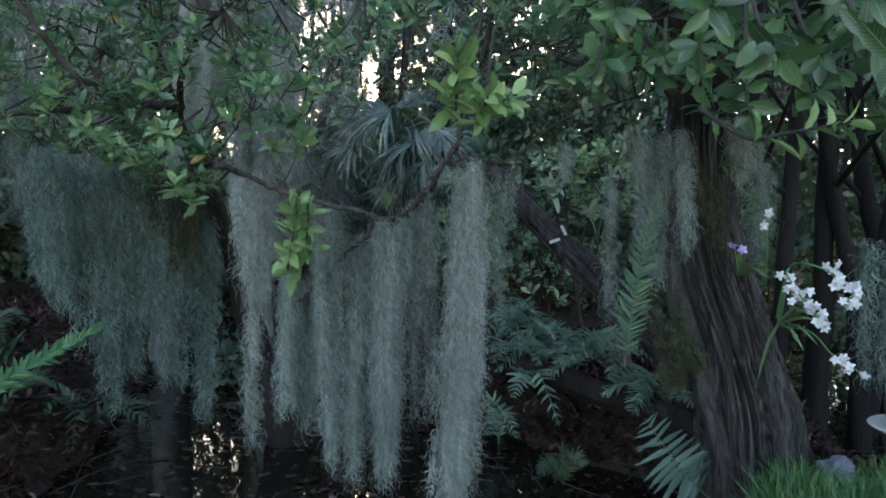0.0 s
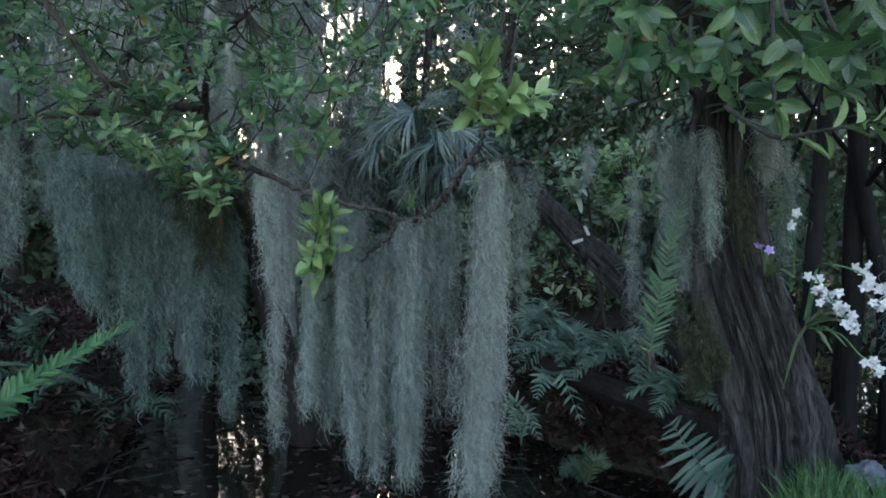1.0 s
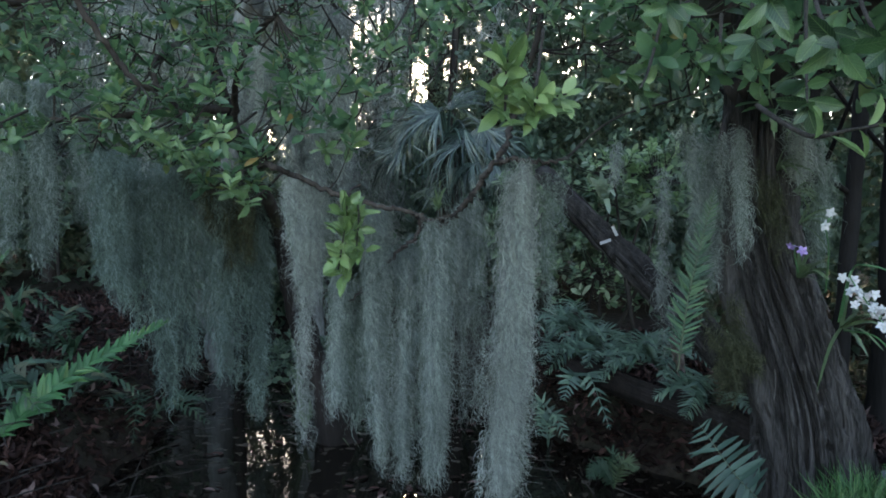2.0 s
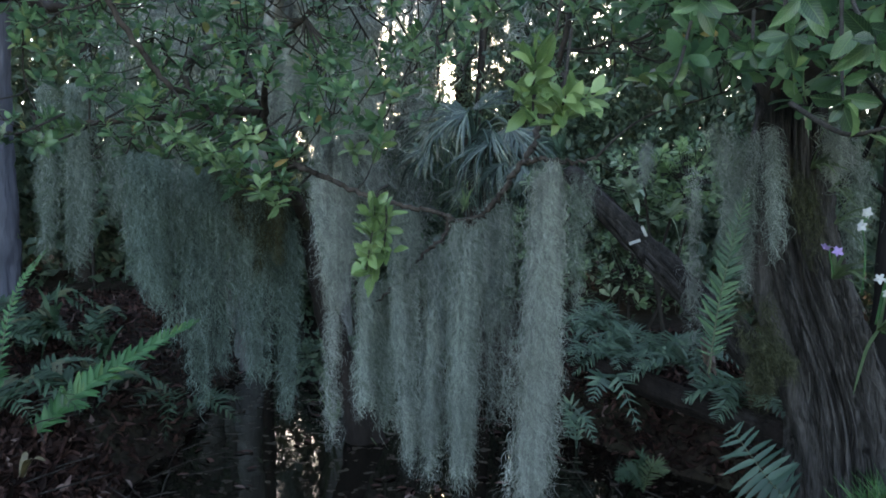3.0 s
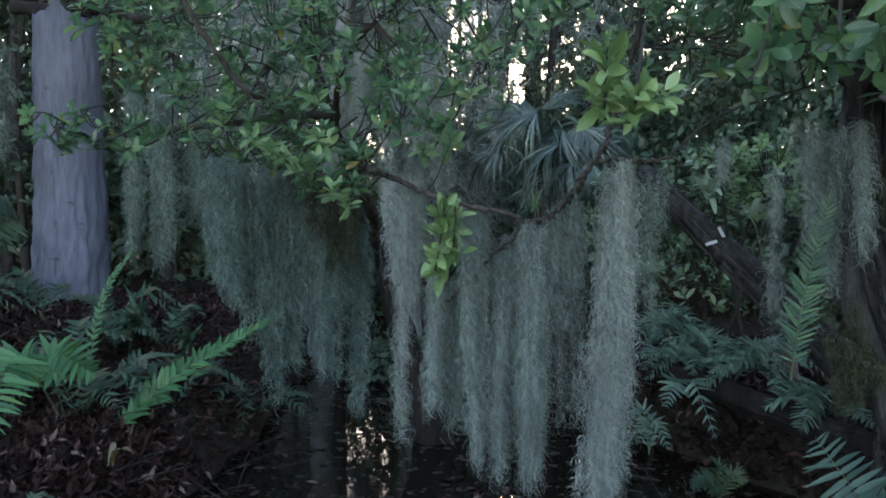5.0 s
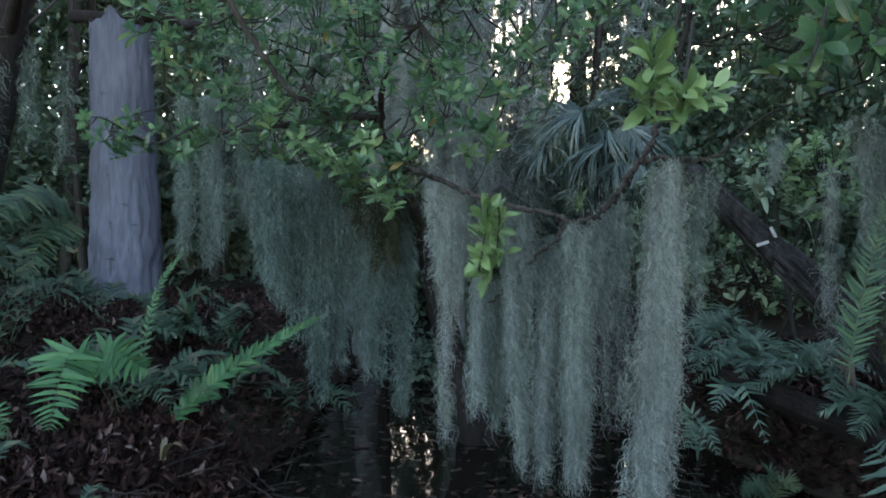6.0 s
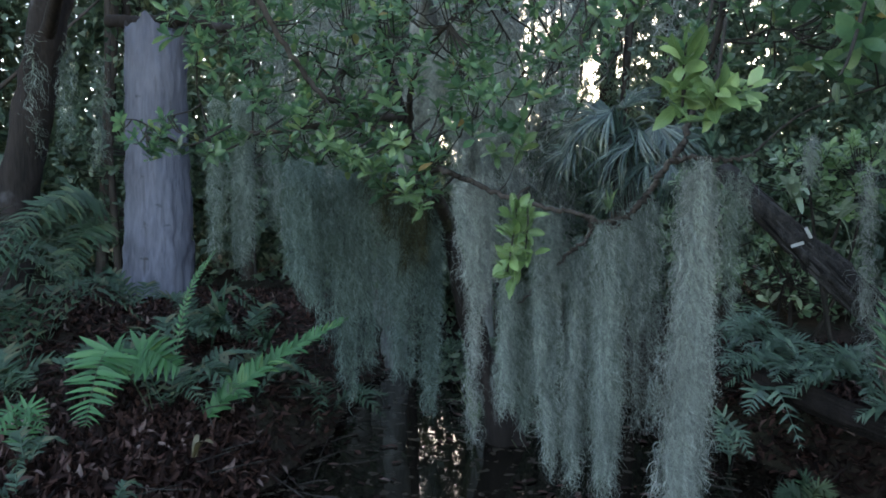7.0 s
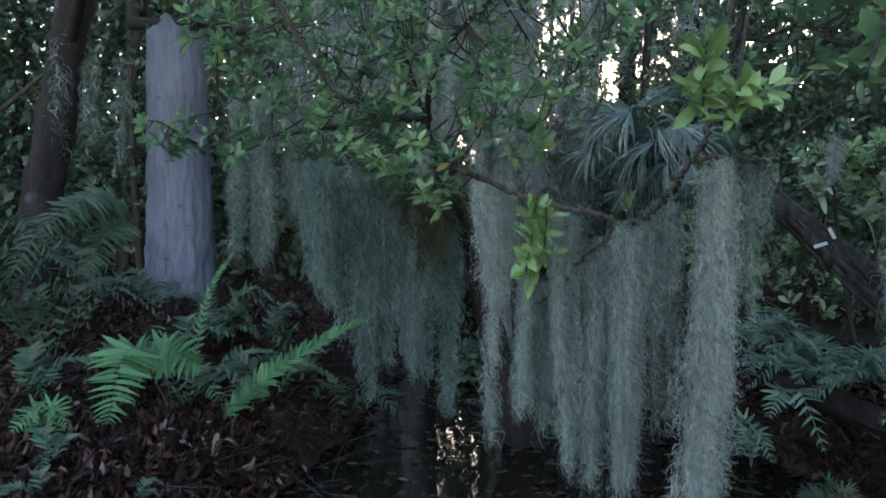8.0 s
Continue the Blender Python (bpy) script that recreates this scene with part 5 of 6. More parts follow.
shrub("dim leafy shrub behind hanging moss", (0.2, 5.4, 0.2), [((0.25, 5.2, 1.2, 0.4, 0.3, 0.5, 0), 60)], 203)
shrub("leafy shrub among dark trunks", (1.6, 4.4, 0.3), [((1.55, 4.3, 1.6, 0.4, 0.3, 0.5, -20), 60)], 204, (0.06, 0.1), WOODS)
for k, (x, y, w) in enumerate([(-2.9, 5.0, 0.4), (-1.55, 5.3, 0.35), (-1.1, 5.5, 0.4), (-0.4, 5.7, 0.4), (0.2, 5.9, 0.4)]):
    shrub("low dark shrub at the far edge of water", (x, y, 0.0), [((x, y, 0.18, w, 0.25, 0.22, 0), 34)], 240 + k, (0.06, 0.1), WOODS)
shrub("dark shrub at the foot of a pale trunk", (-1.42, 5.35, 0.0), [((-1.45, 5.3, 0.24, 0.26, 0.18, 0.2, 0), 40), ((-1.3, 5.35, 0.2, 0.22, 0.18, 0.16, 0), 16)], 208, (0.06, 0.1), WOODS)
shrub("dim leafy shrub at the edge of the woods", (-4.9, 5.6, 0.5), [((-4.9, 5.5, 1.9, 0.7, 0.4, 0.8, 40), 90)], 205, (0.07, 0.11), WOODS)
shrub("dim leafy shrub beside a dead trunk", (-3.6, 5.6, 0.5), [((-3.6, 5.5, 1.8, 0.4, 0.4, 0.8, 35), 60)], 206, (0.07, 0.11), WOODS)


def strap_plant(name, label, place, n, length, width, mat, seed, out=(0, -1, 0.4), spread=0.9, category="air plant"):
    """A tuft of strap leaves that arch out of one point."""
    r = rng(seed)
    o = np.array(place, float)
    ob = thing(name, place, label, category)
    out = np.array(out, float) / np.linalg.norm(out)
    for i in range(n):
        d = out + r.normal(0, spread * 0.5, 3)
        d /= np.linalg.norm(d)
        L = length * r.uniform(0.6, 1.15)
        p = smooth_path([(0, 0, 0), d * L * 0.5 + np.array([0, 0, 0.1 * L]), d * L + np.array([0, 0, -r.uniform(0.0, 0.35) * L])], 5)
        t = np.gradient(p, axis=0)
        side = np.cross(t, r.normal(0, 0.3, 3) + np.array([0, 0, 1.0]))
        side /= np.linalg.norm(side, axis=1, keepdims=True)
        w = width * np.interp(np.linspace(0, 1, len(p)), [0, 0.3, 0.75, 1], [0.8, 1, 0.7, 0.05])[:, None] * 0.5
        v = np.stack([p - side * w, p + np.array([0, 0, -0.25]) * w, p + side * w], 1).reshape(-1, 3)
        f = []
        for k in range(len(p) - 1):
            b = 3 * k
            f += [(b, b + 1, b + 4, b + 3), (b + 1, b + 2, b + 5, b + 4)]
        part("leaf", mesh_of("leaf", v, np.array(f), mat), ob)
    return ob


strap_plant("air_plant", "tufted air plant on a dark trunk", (-1.3, 3.78, 1.28), 16, 0.16, 0.012, STRAP, 211)
strap_plant("air_plant", "spiky air plant on a limb fork", (-0.2, 2.56, 1.33), 14, 0.11, 0.008, STRAP, 212, (0, -0.5, 1))
strap_plant("air_plant", "silvery air plant above hanging moss", (0.14, 2.52, 1.53), 18, 0.11, 0.012, FERN_BLUE, 213, (0, -0.6, 0.9))
strap_plant("air_plant", "spiky air plant high on a furrowed trunk", (1.07, 2.75, 1.5), 18, 0.16, 0.01, STRAP, 214, (0.3, -0.8, 0.3))
strap_plant("air_plant", "spiky air plant high on a furrowed trunk", (1.13, 2.73, 1.42), 10, 0.14, 0.009, STRAP, 215, (0.7, -0.7, 0.1))
strap_plant("bromeliad", "pale green rosette of strap leaves on a log", (0.621, 4.0, 1.424), 14, 0.17, 0.04, PALE_STRAP, 241, (0, -0.7, 0.7), 1.1, "bromeliad")
strap_plant("bromeliad", "pale green rosette of strap leaves behind a log", (0.83, 4.0, 1.324), 12, 0.16, 0.036, PALE_STRAP, 242, (0, -0.7, 0.7), 1.1, "bromeliad")
strap_plant("air_plant", "spiky air plant under leaves on a trunk", (1.04, 2.73, 1.68), 16, 0.13, 0.008, PALE_STRAP, 243, (0.2, -0.9, -0.1))
strap_plant("air_plant", "wispy air plant on a mossy trunk", (1.15, 2.72, 1.3), 14, 0.15, 0.007, STRAP, 244, (0.8, -0.6, 0.2))
strap_plant("bromeliad", "dark rosette of strap leaves on the bank", (-2.75, 3.85, 0.62), 16, 0.26, 0.03, FERN_DARK, 245, (0.1, -0.5, 0.8), 1.1, "bromeliad")
strap_plant("bromeliad", "dark rosette of strap leaves on the bank", (-2.35, 3.75, 0.5), 14, 0.24, 0.03, FERN_DARK, 246, (0.1, -0.5, 0.8), 1.1, "bromeliad")
strap_plant("orchid_plant", "green strap-leaved orchid on a trunk", (1.13, 2.66, 1.1), 14, 0.16, 0.022, STRAP, 216, (0.5, -0.7, 0.5), category="orchid")
strap_plant("orchid_plant", "green strap-leaved orchid beside a trunk", (1.25, 2.58, 0.93), 14, 0.2, 0.02, STRAP, 217, (0.7, -0.5, 0.5), category="orchid")
strap_plant("grass_tuft", "arching grass tuft at the edge of water", (-1.08, 4.0, 0.05), 26, 0.4, 0.008, STRAP, 218, (0.2, -0.2, 1.2), category="grass")
strap_plant("grass_tuft", "wispy pale grass tuft at a tree foot", (1.3, 2.46, 0.33), 14, 0.2, 0.006, STRAP, 219, (0, -0.2, 1.2), category="grass")


def orchid_spray(label, stem, flowers, size, petal, seed):
    """An arching flower stalk with five-petalled flowers turned to the light."""
    r = rng(seed)
    p = smooth_path(stem, 8)
    o = np.array(stem[0], float)
    ob = thing("orchid_spray", stem[0], label, "orchid")
    v, f = tube(p, [0.003, 0.0018], 6)
    part("stalk", mesh_of("stalk", v - o, f, FERN), ob)
    shape = leaf_shape(0.78, 0.1, 0.3, (0.0, 0.2, 0.5, 0.8, 1.0), (0.3, 0.75, 0.9, 0.55, 0.06))
    for i in range(flowers):
        root = p[int((0.5 + 0.5 * (i + 1) / flowers) * (len(p) - 1))]
        c = root + r.normal(0, 1, 3) * [0.016, 0.012, 0.012]
        look_to = np.array([-0.35, -1.0, 0.1]) + r.normal(0, 0.55, 3)
        look_to /= np.linalg.norm(look_to)
        a = np.cross(look_to, [0, 0, 1.0])
        a /= np.linalg.norm(a)
        b = np.cross(a, look_to)
        t = np.arange(5) * 2 * np.pi / 5 + r.uniform(0, 6)
        d = np.cos(t)[:, None] * a + np.sin(t)[:, None] * b + 0.25 * look_to
        v, f = scatter(shape, np.repeat(c[None], 5, 0), d, np.repeat(look_to[None], 5, 0) + r.normal(0, 0.2, (5, 3)), size * r.uniform(0.85, 1.1, 5))
        v2, f2 = scatter(leaf_shape(0.8, 0.5, -0.3, (0.0, 0.3, 0.7, 1.0), (0.5, 1.0, 0.9, 0.3)), c[None], (look_to - 0.4 * b)[None], b[None], [size * 0.55])
        h = Heap()
        h.add(v, f)
        h.add(v2, f2)
        h.add(*tube(np.array([root, 0.5 * (root + c) + [0, 0, 0.004], c]), [0.0008, 0.0008], 4))
        part("flower", h.mesh("flower", petal, o), ob)
    return ob


orchid_spray("arching spray of white orchid flowers by a trunk", [(1.24, 2.58, 0.95), (1.2, 2.45, 1.1), (1.15, 2.32, 1.15), (1.137, 2.3, 1.13), (1.169, 2.28, 1.07), (1.207, 2.27, 1.013), (1.25, 2.26, 0.965)], 28, 0.0175, WHITE_PETAL, 221)
orchid_spray("arching spray of white orchid flowers by a trunk", [(1.25, 2.58, 0.97), (1.2, 2.42, 1.14), (1.174, 2.3, 1.171), (1.249, 2.28, 1.153), (1.315, 2.27, 1.109), (1.35, 2.27, 1.085), (1.295, 2.26, 1.045)], 24, 0.0175, WHITE_PETAL, 222)
orchid_spray("low spray of white orchid flowers over water", [(1.26, 2.58, 0.92), (1.27, 2.4, 0.93), (1.29, 2.3, 0.875), (1.336, 2.3, 0.845), (1.379, 2.3, 0.818)], 8, 0.018, WHITE_PETAL, 223)
orchid_spray("small white orchid flowers on a thin stalk", [(1.2, 2.6, 1.05), (1.16, 2.5, 1.2), (1.103, 2.4, 1.289), (1.118, 2.4, 1.324)], 2, 0.02, WHITE_PETAL, 224)
orchid_spray("purple orchid flower among strap leaves", [(1.12, 2.64, 1.12), (1.09, 2.6, 1.18), (1.06, 2.54, 1.22), (1.05, 2.52, 1.222)], 2, 0.02, PURPLE_PETAL, 225)


strap_plant("dead_frond", "curled brown dead frond hanging on a log", (0.87, 3.4, 0.75), 7, 0.2, 0.04, DEAD, 226, (0, -0.3, -1.0), 0.5, "dead leaf")
strap_plant("dead_frond", "curled brown dead frond lying on the bank", (-2.62, 2.3, ground_height(-2.62, 2.3) + 0.01), 6, 0.2, 0.04, DEAD, 227, (0.3, -0.5, 0.4), 0.9, "dead leaf")


strap_plant("dead_leaf", "yellowing dead leaf standing in leaf litter", (-1.75, 2.28, 0.36), 4, 0.13, 0.026, YELLOW, 228, (0.3, -0.3, 0.9), 0.6, "dead leaf")


def plant_tag(place, turn, lean):
    v = np.array([(x, y, z) for z in (-0.03, 0.03) for y in (-0.0008, 0.0008) for x in (-0.008, 0.008)])
    f = np.array([(0, 1, 3, 2), (4, 6, 7, 5), (0, 4, 5, 1), (2, 3, 7, 6), (0, 2, 6, 4), (1, 5, 7, 3)])
    ob = tagged(new("plant_tag", mesh_of("plant_tag", v, f, TAG_WHITE, False)), "small white plastic plant tag on a log", "tag", "plant tags")
    ob.matrix_world = pose(*place, 10, lean, turn)


plant_tag((0.605, 3.79, 1.188), 10, 70)
plant_tag((0.652, 3.79, 1.245), 0, -28)


def rough_rock(label, place, size, seed):
    bm = bmesh.new()
    bmesh.ops.create_icosphere(bm, subdivisions=4, radius=1.0)
    for q in bm.verts:
        k = 1 + 0.35 * noise.noise(q.co * 1.6 + Vector((seed, 0, 0))) + 0.12 * noise.noise(q.co * 6)
        q.co = Vector((q.co.x * k * size[0], q.co.y * k * size[1], q.co.z * k * size[2]))
    me = bpy.data.meshes.new("rock")
    bm.to_mesh(me)
    bm.free()
    me.materials.append(SNAG)
    ob = tagged(new("rock", me), label, "rock")
    ob.location = place


rough_rock("small grey rough rock in grass by a trunk", (1.42, 2.46, 0.42), (0.065, 0.05, 0.05), 3)


def basin():
    """A dark round pot standing in a dish with a pale rim."""
    ob = thing("dish", (1.69, 2.42, 0.27), "dark pot standing in a pale-rimmed round dish", "dish")

    def turned(profile, mat, name):
        n = 48
        v = np.array([(x * math.cos(2 * math.pi * j / n), x * math.sin(2 * math.pi * j / n), z) for x, z in profile for j in range(n)])
        i, j = np.meshgrid(np.arange(len(profile) - 1), np.arange(n), indexing="ij")
        k = (j + 1) % n
        part(name, mesh_of(name, v, np.stack([i * n + j, i * n + k, (i + 1) * n + k, (i + 1) * n + j], -1).reshape(-1, 4), mat), ob)

    turned([(0.09, 0.0), (0.11, 0.02), (0.1, 0.2), (0.12, 0.27), (0.13, 0.3)], BARK, "stand")
    turned([(0.02, 0.3), (0.13, 0.3), (0.165, 0.318), (0.168, 0.323), (0.165, 0.326), (0.12, 0.312), (0.02, 0.315)], TAG_WHITE, "rim")
    turned([(0.1, 0.312), (0.115, 0.36), (0.12, 0.42), (0.1, 0.44), (0.02, 0.43)], BARK, "pot")


basin()


def fur_moss():
    """Brown-green shaggy moss on the side stem."""
    r = rng(231)
    ob = thing("shaggy_moss", (0.94, 2.66, 0.84), "shaggy brown-green moss on a trunk", "moss")
    for k in range(16):
        rope = ((r.uniform(-0.13, 0.05), r.normal(0, 0.025), 0.1 + r.uniform(-0.2, 0.1)), 0.15 * r.uniform(0.4, 1), 0.028 * r.uniform(0.6, 1.2), (r.normal(0.03, 0.04), -0.02), 0.4)
        v, f = moss_mesh(r, rope, 230, 0.045, 0.002, 0.75)
        part("tuft", mesh_of("tuft", v, f, MOSS_BROWN), ob)


fur_moss()


# ---------------------------------------------------------------- leaf litter, grass, far woods
def ground_stuff(name, label, n, area, shape, size, mat, seed, flat=0.35, lift=0.006, keep=None):
    r = rng(seed)
    x, y = r.uniform(area[0], area[1], n), r.uniform(area[2], area[3], n)
    z = np.array([ground_height(a, b) for a, b in zip(x, y)])
    ok = z > 0.012
    if keep:
        ok &= np.array([keep(a, b) for a, b in zip(x, y)])
    x, y, z = x[ok], y[ok], z[ok]
    m = len(x)
    a = r.uniform(0, 6.28, m)
    way = np.stack([np.cos(a), np.sin(a), r.normal(0.05, flat, m)], 1)
    up = np.stack([r.normal(0, flat, m), r.normal(0, flat, m), np.where(r.uniform(0, 1, m) < 0.5, 1.0, -1.0)], 1)
    v, f = scatter(shape, np.stack([x, y, z + lift + r.uniform(0, 0.02, m)], 1), way, up, r.uniform(*size, m))
    return tagged(new(name, mesh_of(name, v, f, mat)), label, "ground cover", kind="stuff")


CURLED = leaf_shape(0.4, 0.6, 0.45, (0.0, 0.2, 0.5, 0.8, 1.0), (0.1, 0.7, 1.0, 0.7, 0.05))
FLAT = leaf_shape(0.42, 0.4, 0.35, (0.0, 0.5, 1.0), (0.1, 1.0, 0.06))
near_bank = lambda x, y: x > -2.7 and y < 3.1
ground_stuff("leaf_litter", "curled brown fallen leaves covering the near bank", 17000, (-2.7, -1.3, 1.2, 3.1), CURLED, (0.025, 0.075), LITTER, 81, 0.5)
ground_stuff("leaf_litter", "brown fallen leaves covering the bank", 22000, (-5.0, -1.3, 1.2, 6.0), FLAT, (0.035, 0.085), LITTER, 86, 0.45, keep=lambda x, y: not near_bank(x, y))
ground_stuff("leaf_litter", "brown fallen leaves and mud among logs", 24000, (0.1, 2.6, 2.6, 5.6), FLAT, (0.035, 0.085), LITTER, 82)


def grass_patch():
    r = rng(83)
    n = 22000
    x, y = r.uniform(0.86, 2.1, n), r.uniform(1.7, 2.75, n)
    ok = (noise_field(x, y, 2.2) > -0.25) & ((x - 1.3) ** 2 + (y - 2.75) ** 2 > 0.08) & ((x - 1.4) ** 2 + (y - 2.4) ** 2 > 0.012)
    x, y = x[ok], y[ok]
    z = np.array([ground_height(a, b) for a, b in zip(x, y)])
    m = len(x)
    way = np.stack([r.normal(0, 0.45, m), r.normal(-0.1, 0.45, m), np.ones(m)], 1)
    v, f = scatter(leaf_shape(0.042, 0.3, -0.5, (0.0, 0.35, 0.7, 1.0), (1.0, 0.9, 0.6, 0.05)), np.stack([x, y, z - 0.01], 1), way, r.normal(0, 1, (m, 3)), r.uniform(0.05, 0.15, m))
    tagged(new("grass", mesh_of("grass", v, f, GRASS)), "soft green grass tuft at a tree foot", "grass", kind="stuff")


def sticks():
    r = rng(85)
    h = Heap()
    for k in range(340):
        x, y = (r.uniform(-4.5, -1.4), r.uniform(1.3, 5.5)) if k < 300 else (r.uniform(0.3, 1.6), r.uniform(3.0, 5.0))
        z = max(ground_height(x, y), 0.0)
        a, L = r.uniform(0, 6.28), r.uniform(0.08, 0.45)
        d = np.array([math.cos(a), math.sin(a), r.uniform(-0.1, 0.35)]) * L
        c = np.array([x, y, z + 0.015])
        h.add(*tube(smooth_path([c, c + 0.5 * d + r.normal(0, 0.03, 3) * L, c + d], 4), [r.uniform(0.002, 0.006), 0.0015], 5))
    tagged(new("fallen_sticks", h.mesh("fallen_sticks", TWIG)), "thin dead sticks strewn over the banks", "sticks", kind="stuff")


def floating_leaves():
    r = rng(84)
    n = 1500
    x, y = r.uniform(-2.6, 3.0, n), r.uniform(2.2, 7, n)
    ok = (np.array([ground_height(a, b) for a, b in zip(x, y)]) < 0.0) & (np.array([noise.noise(Vector((a * 1.5, b * 1.5, 2))) for a, b in zip(x, y)]) > -0.05)
    x, y = x[ok], y[ok]
    m = len(x)
    a = r.uniform(0, 6.28, m)
    way = np.stack([np.cos(a), np.sin(a), r.normal(0, 0.08, m)], 1)
    v, f = scatter(leaf_shape(0.4, 0.2, 0.1, (0.0, 0.3, 0.7, 1.0), (0.1, 0.9, 0.95, 0.05)), np.stack([x, y, np.full(m, 0.006)], 1), way, np.tile([0, 0, 1.0], (m, 1)), r.uniform(0.02, 0.08, m))
    tagged(new("floating_leaves", mesh_of("floating_leaves", v, f, LITTER)), "dark fallen leaves floating on the water", "leaves", kind="stuff")


def noise_field(x, y, s):
    return np.array([noise.noise(Vector((a * s, b * s, 7.7))) for a, b in zip(x, y)])


grass_patch()
floating_leaves()
sticks()


def open_sky(r, p):
    """Which leaves stand: the woods part in lacy gaps of sky and above two reaches of the channel."""
    dist = np.hypot(p[:, 0], p[:, 1])
    turn = np.degrees(np.arctan2(p[:, 0], p[:, 1])) + r.normal(0, 0.12, len(p))
    rise = np.degrees(np.arctan2(p[:, 2] - 1.3, dist)) + r.normal(0, 0.12, len(p))
    over = np.degrees(np.arctan2(p[:, 2] + 1.3, dist))
    gap = (np.hypot((turn + 5.6) / 1.8, (rise - 11.0) / 2.1) < 1) | (np.hypot((turn + 11.5) / 1.7, (rise - 14.6) / 1.4) < 1) | (np.hypot((turn + 23.2) / 0.8, (rise - 15.0) / 0.8) < 1)
    wave = turn + 0.9 * np.sin(over * 1.3) + 0.5 * np.sin(over * 3.1 + 1)
    reach = ((wave > -22.4) & (wave < -18.1) | (wave > -17.2) & (wave < -15.5)) & (over > 16) & (over < 23)
    fine = np.array([noise.noise(Vector((a * 1.6, b * 1.3, 5.0))) if g else 0 for a, b, g in zip(turn, rise, gap)])
    dots = np.array([noise.noise(Vector((a * 2.4, b * 1.7, 9.0))) if g else 0 for a, b, g in zip(turn, over, reach)])
    high = (turn > -30) & (turn < 8) & (rise > 11.5)
    chance = r.uniform(0, 1, len(p))
    gap = (gap & (fine > -0.08)) | (high & (np.sin(turn * 2.3 + 1) * np.sin(rise * 2.9 + turn) > 0.28))
    return ~((gap & (chance < 0.95)) | (reach & (chance < np.where(dots > 0.05, 0.97, 0.35))))


def far_woods():
    """Clumps of leaves, trunks and hanging grey moss between the near trees and the sky."""
    r = rng(91)
    leaves, trunks, veils = Heap(), Heap(), Heap()
    sprig = (np.array([(0.0, 0.0, 0.0), (0.25, 0.5, 0.06), (0.0, 1.0, -0.16), (-0.25, 0.5, 0.06)]), np.array([(0, 1, 2, 3)]))

    def put(p, way, up, size):
        keep = open_sky(r, p)
        leaves.add(*scatter(sprig, p[keep], way[keep], up[keep], size[keep]))

    for k in range(1500):
        turn = r.uniform(-78, 66)
        dist = (8.4 if turn < -28 else 6.8) + 9 * r.uniform() ** 1.4
        top = 4.2 + 2.8 * noise.noise(Vector((turn * 0.07, 3.1, dist * 0.2))) + 0.22 * max(dist - 7, 0)
        high = r.uniform(0.1, 1.0) * top if k % 5 else r.uniform(0.6, 1.7) * top
        rise = math.degrees(math.atan2(high - 1.3, dist))
        if (abs(turn + 5.6) < 2.5 and abs(rise - 11) < 2.4 or abs(turn + 11.5) < 2.0 and abs(rise - 15) < 2.0) and r.uniform() < 0.9:
            continue
        if turn > -16 and turn < 12 and dist < 8:
            continue
        if -27 < turn < -3 and rise > 4 and r.uniform() < 0.85:
            continue
        c = np.array([math.sin(radians(turn)) * dist, math.cos(radians(turn)) * dist, high])
        n = 150
        q = r.normal(0, 1, (n, 3)) * [0.5, 0.5, 0.38] * r.uniform(0.7, 1.3)
        put(c + q, r.normal(0, 1, (n, 3)) + [0, 0, -0.4], r.normal(0, 0.6, (n, 3)) + [0, 0, 1], r.uniform(0.07, 0.16, n) * (0.6 + dist / 18))
    for k in range(160):
        turn, dist, rise = r.uniform(-3, 34), r.uniform(6.5, 10), r.uniform(18, 36)
        c = np.array([math.sin(radians(turn)) * dist, math.cos(radians(turn)) * dist, 1.3 + dist * math.tan(radians(rise))])
        n = 90
        q = r.normal(0, 1, (n, 3)) * [0.45, 0.45, 0.3]
        put(c + q, r.normal(0, 1, (n, 3)) + [0, 0, -0.4], r.normal(0, 0.6, (n, 3)) + [0, 0, 1], r.uniform(0.08, 0.15, n))
    for k in range(560):
        turn, dist, rise = r.uniform(-3.4, 24), r.uniform(6.5, 12), r.uniform(-2, 20)
        if k >= 380:
            turn, dist = r.uniform(-15, 2), r.uniform(8.5, 13)
            rise = math.degrees(math.atan2(r.uniform(0.2, 2.5) - 1.3, dist))
        c = np.array([math.sin(radians(turn)) * dist, math.cos(radians(turn)) * dist, 1.3 + dist * math.tan(radians(rise))])
        n = 110
        q = r.normal(0, 1, (n, 3)) * [0.35, 0.35, 0.35]
        put(c + q, r.normal(0, 1, (n, 3)) + [0, 0, -0.4], r.normal(0, 0.6, (n, 3)) + [0, -0.3, 1], r.uniform(0.05, 0.11, n))
    for k in range(90):
        turn, dist, high = r.uniform(-12.5, 1), r.uniform(7.4, 9.2), r.uniform(0.5, 1.95)
        c = np.array([math.sin(radians(turn)) * dist, math.cos(radians(turn)) * dist, high])
        n = 110
        q = r.normal(0, 1, (n, 3)) * [0.3, 0.3, 0.25]
        put(c + q, r.normal(0, 1, (n, 3)) + [0, 0, -0.4], r.normal(0, 0.6, (n, 3)) + [0, -0.3, 1], r.uniform(0.05, 0.11, n))
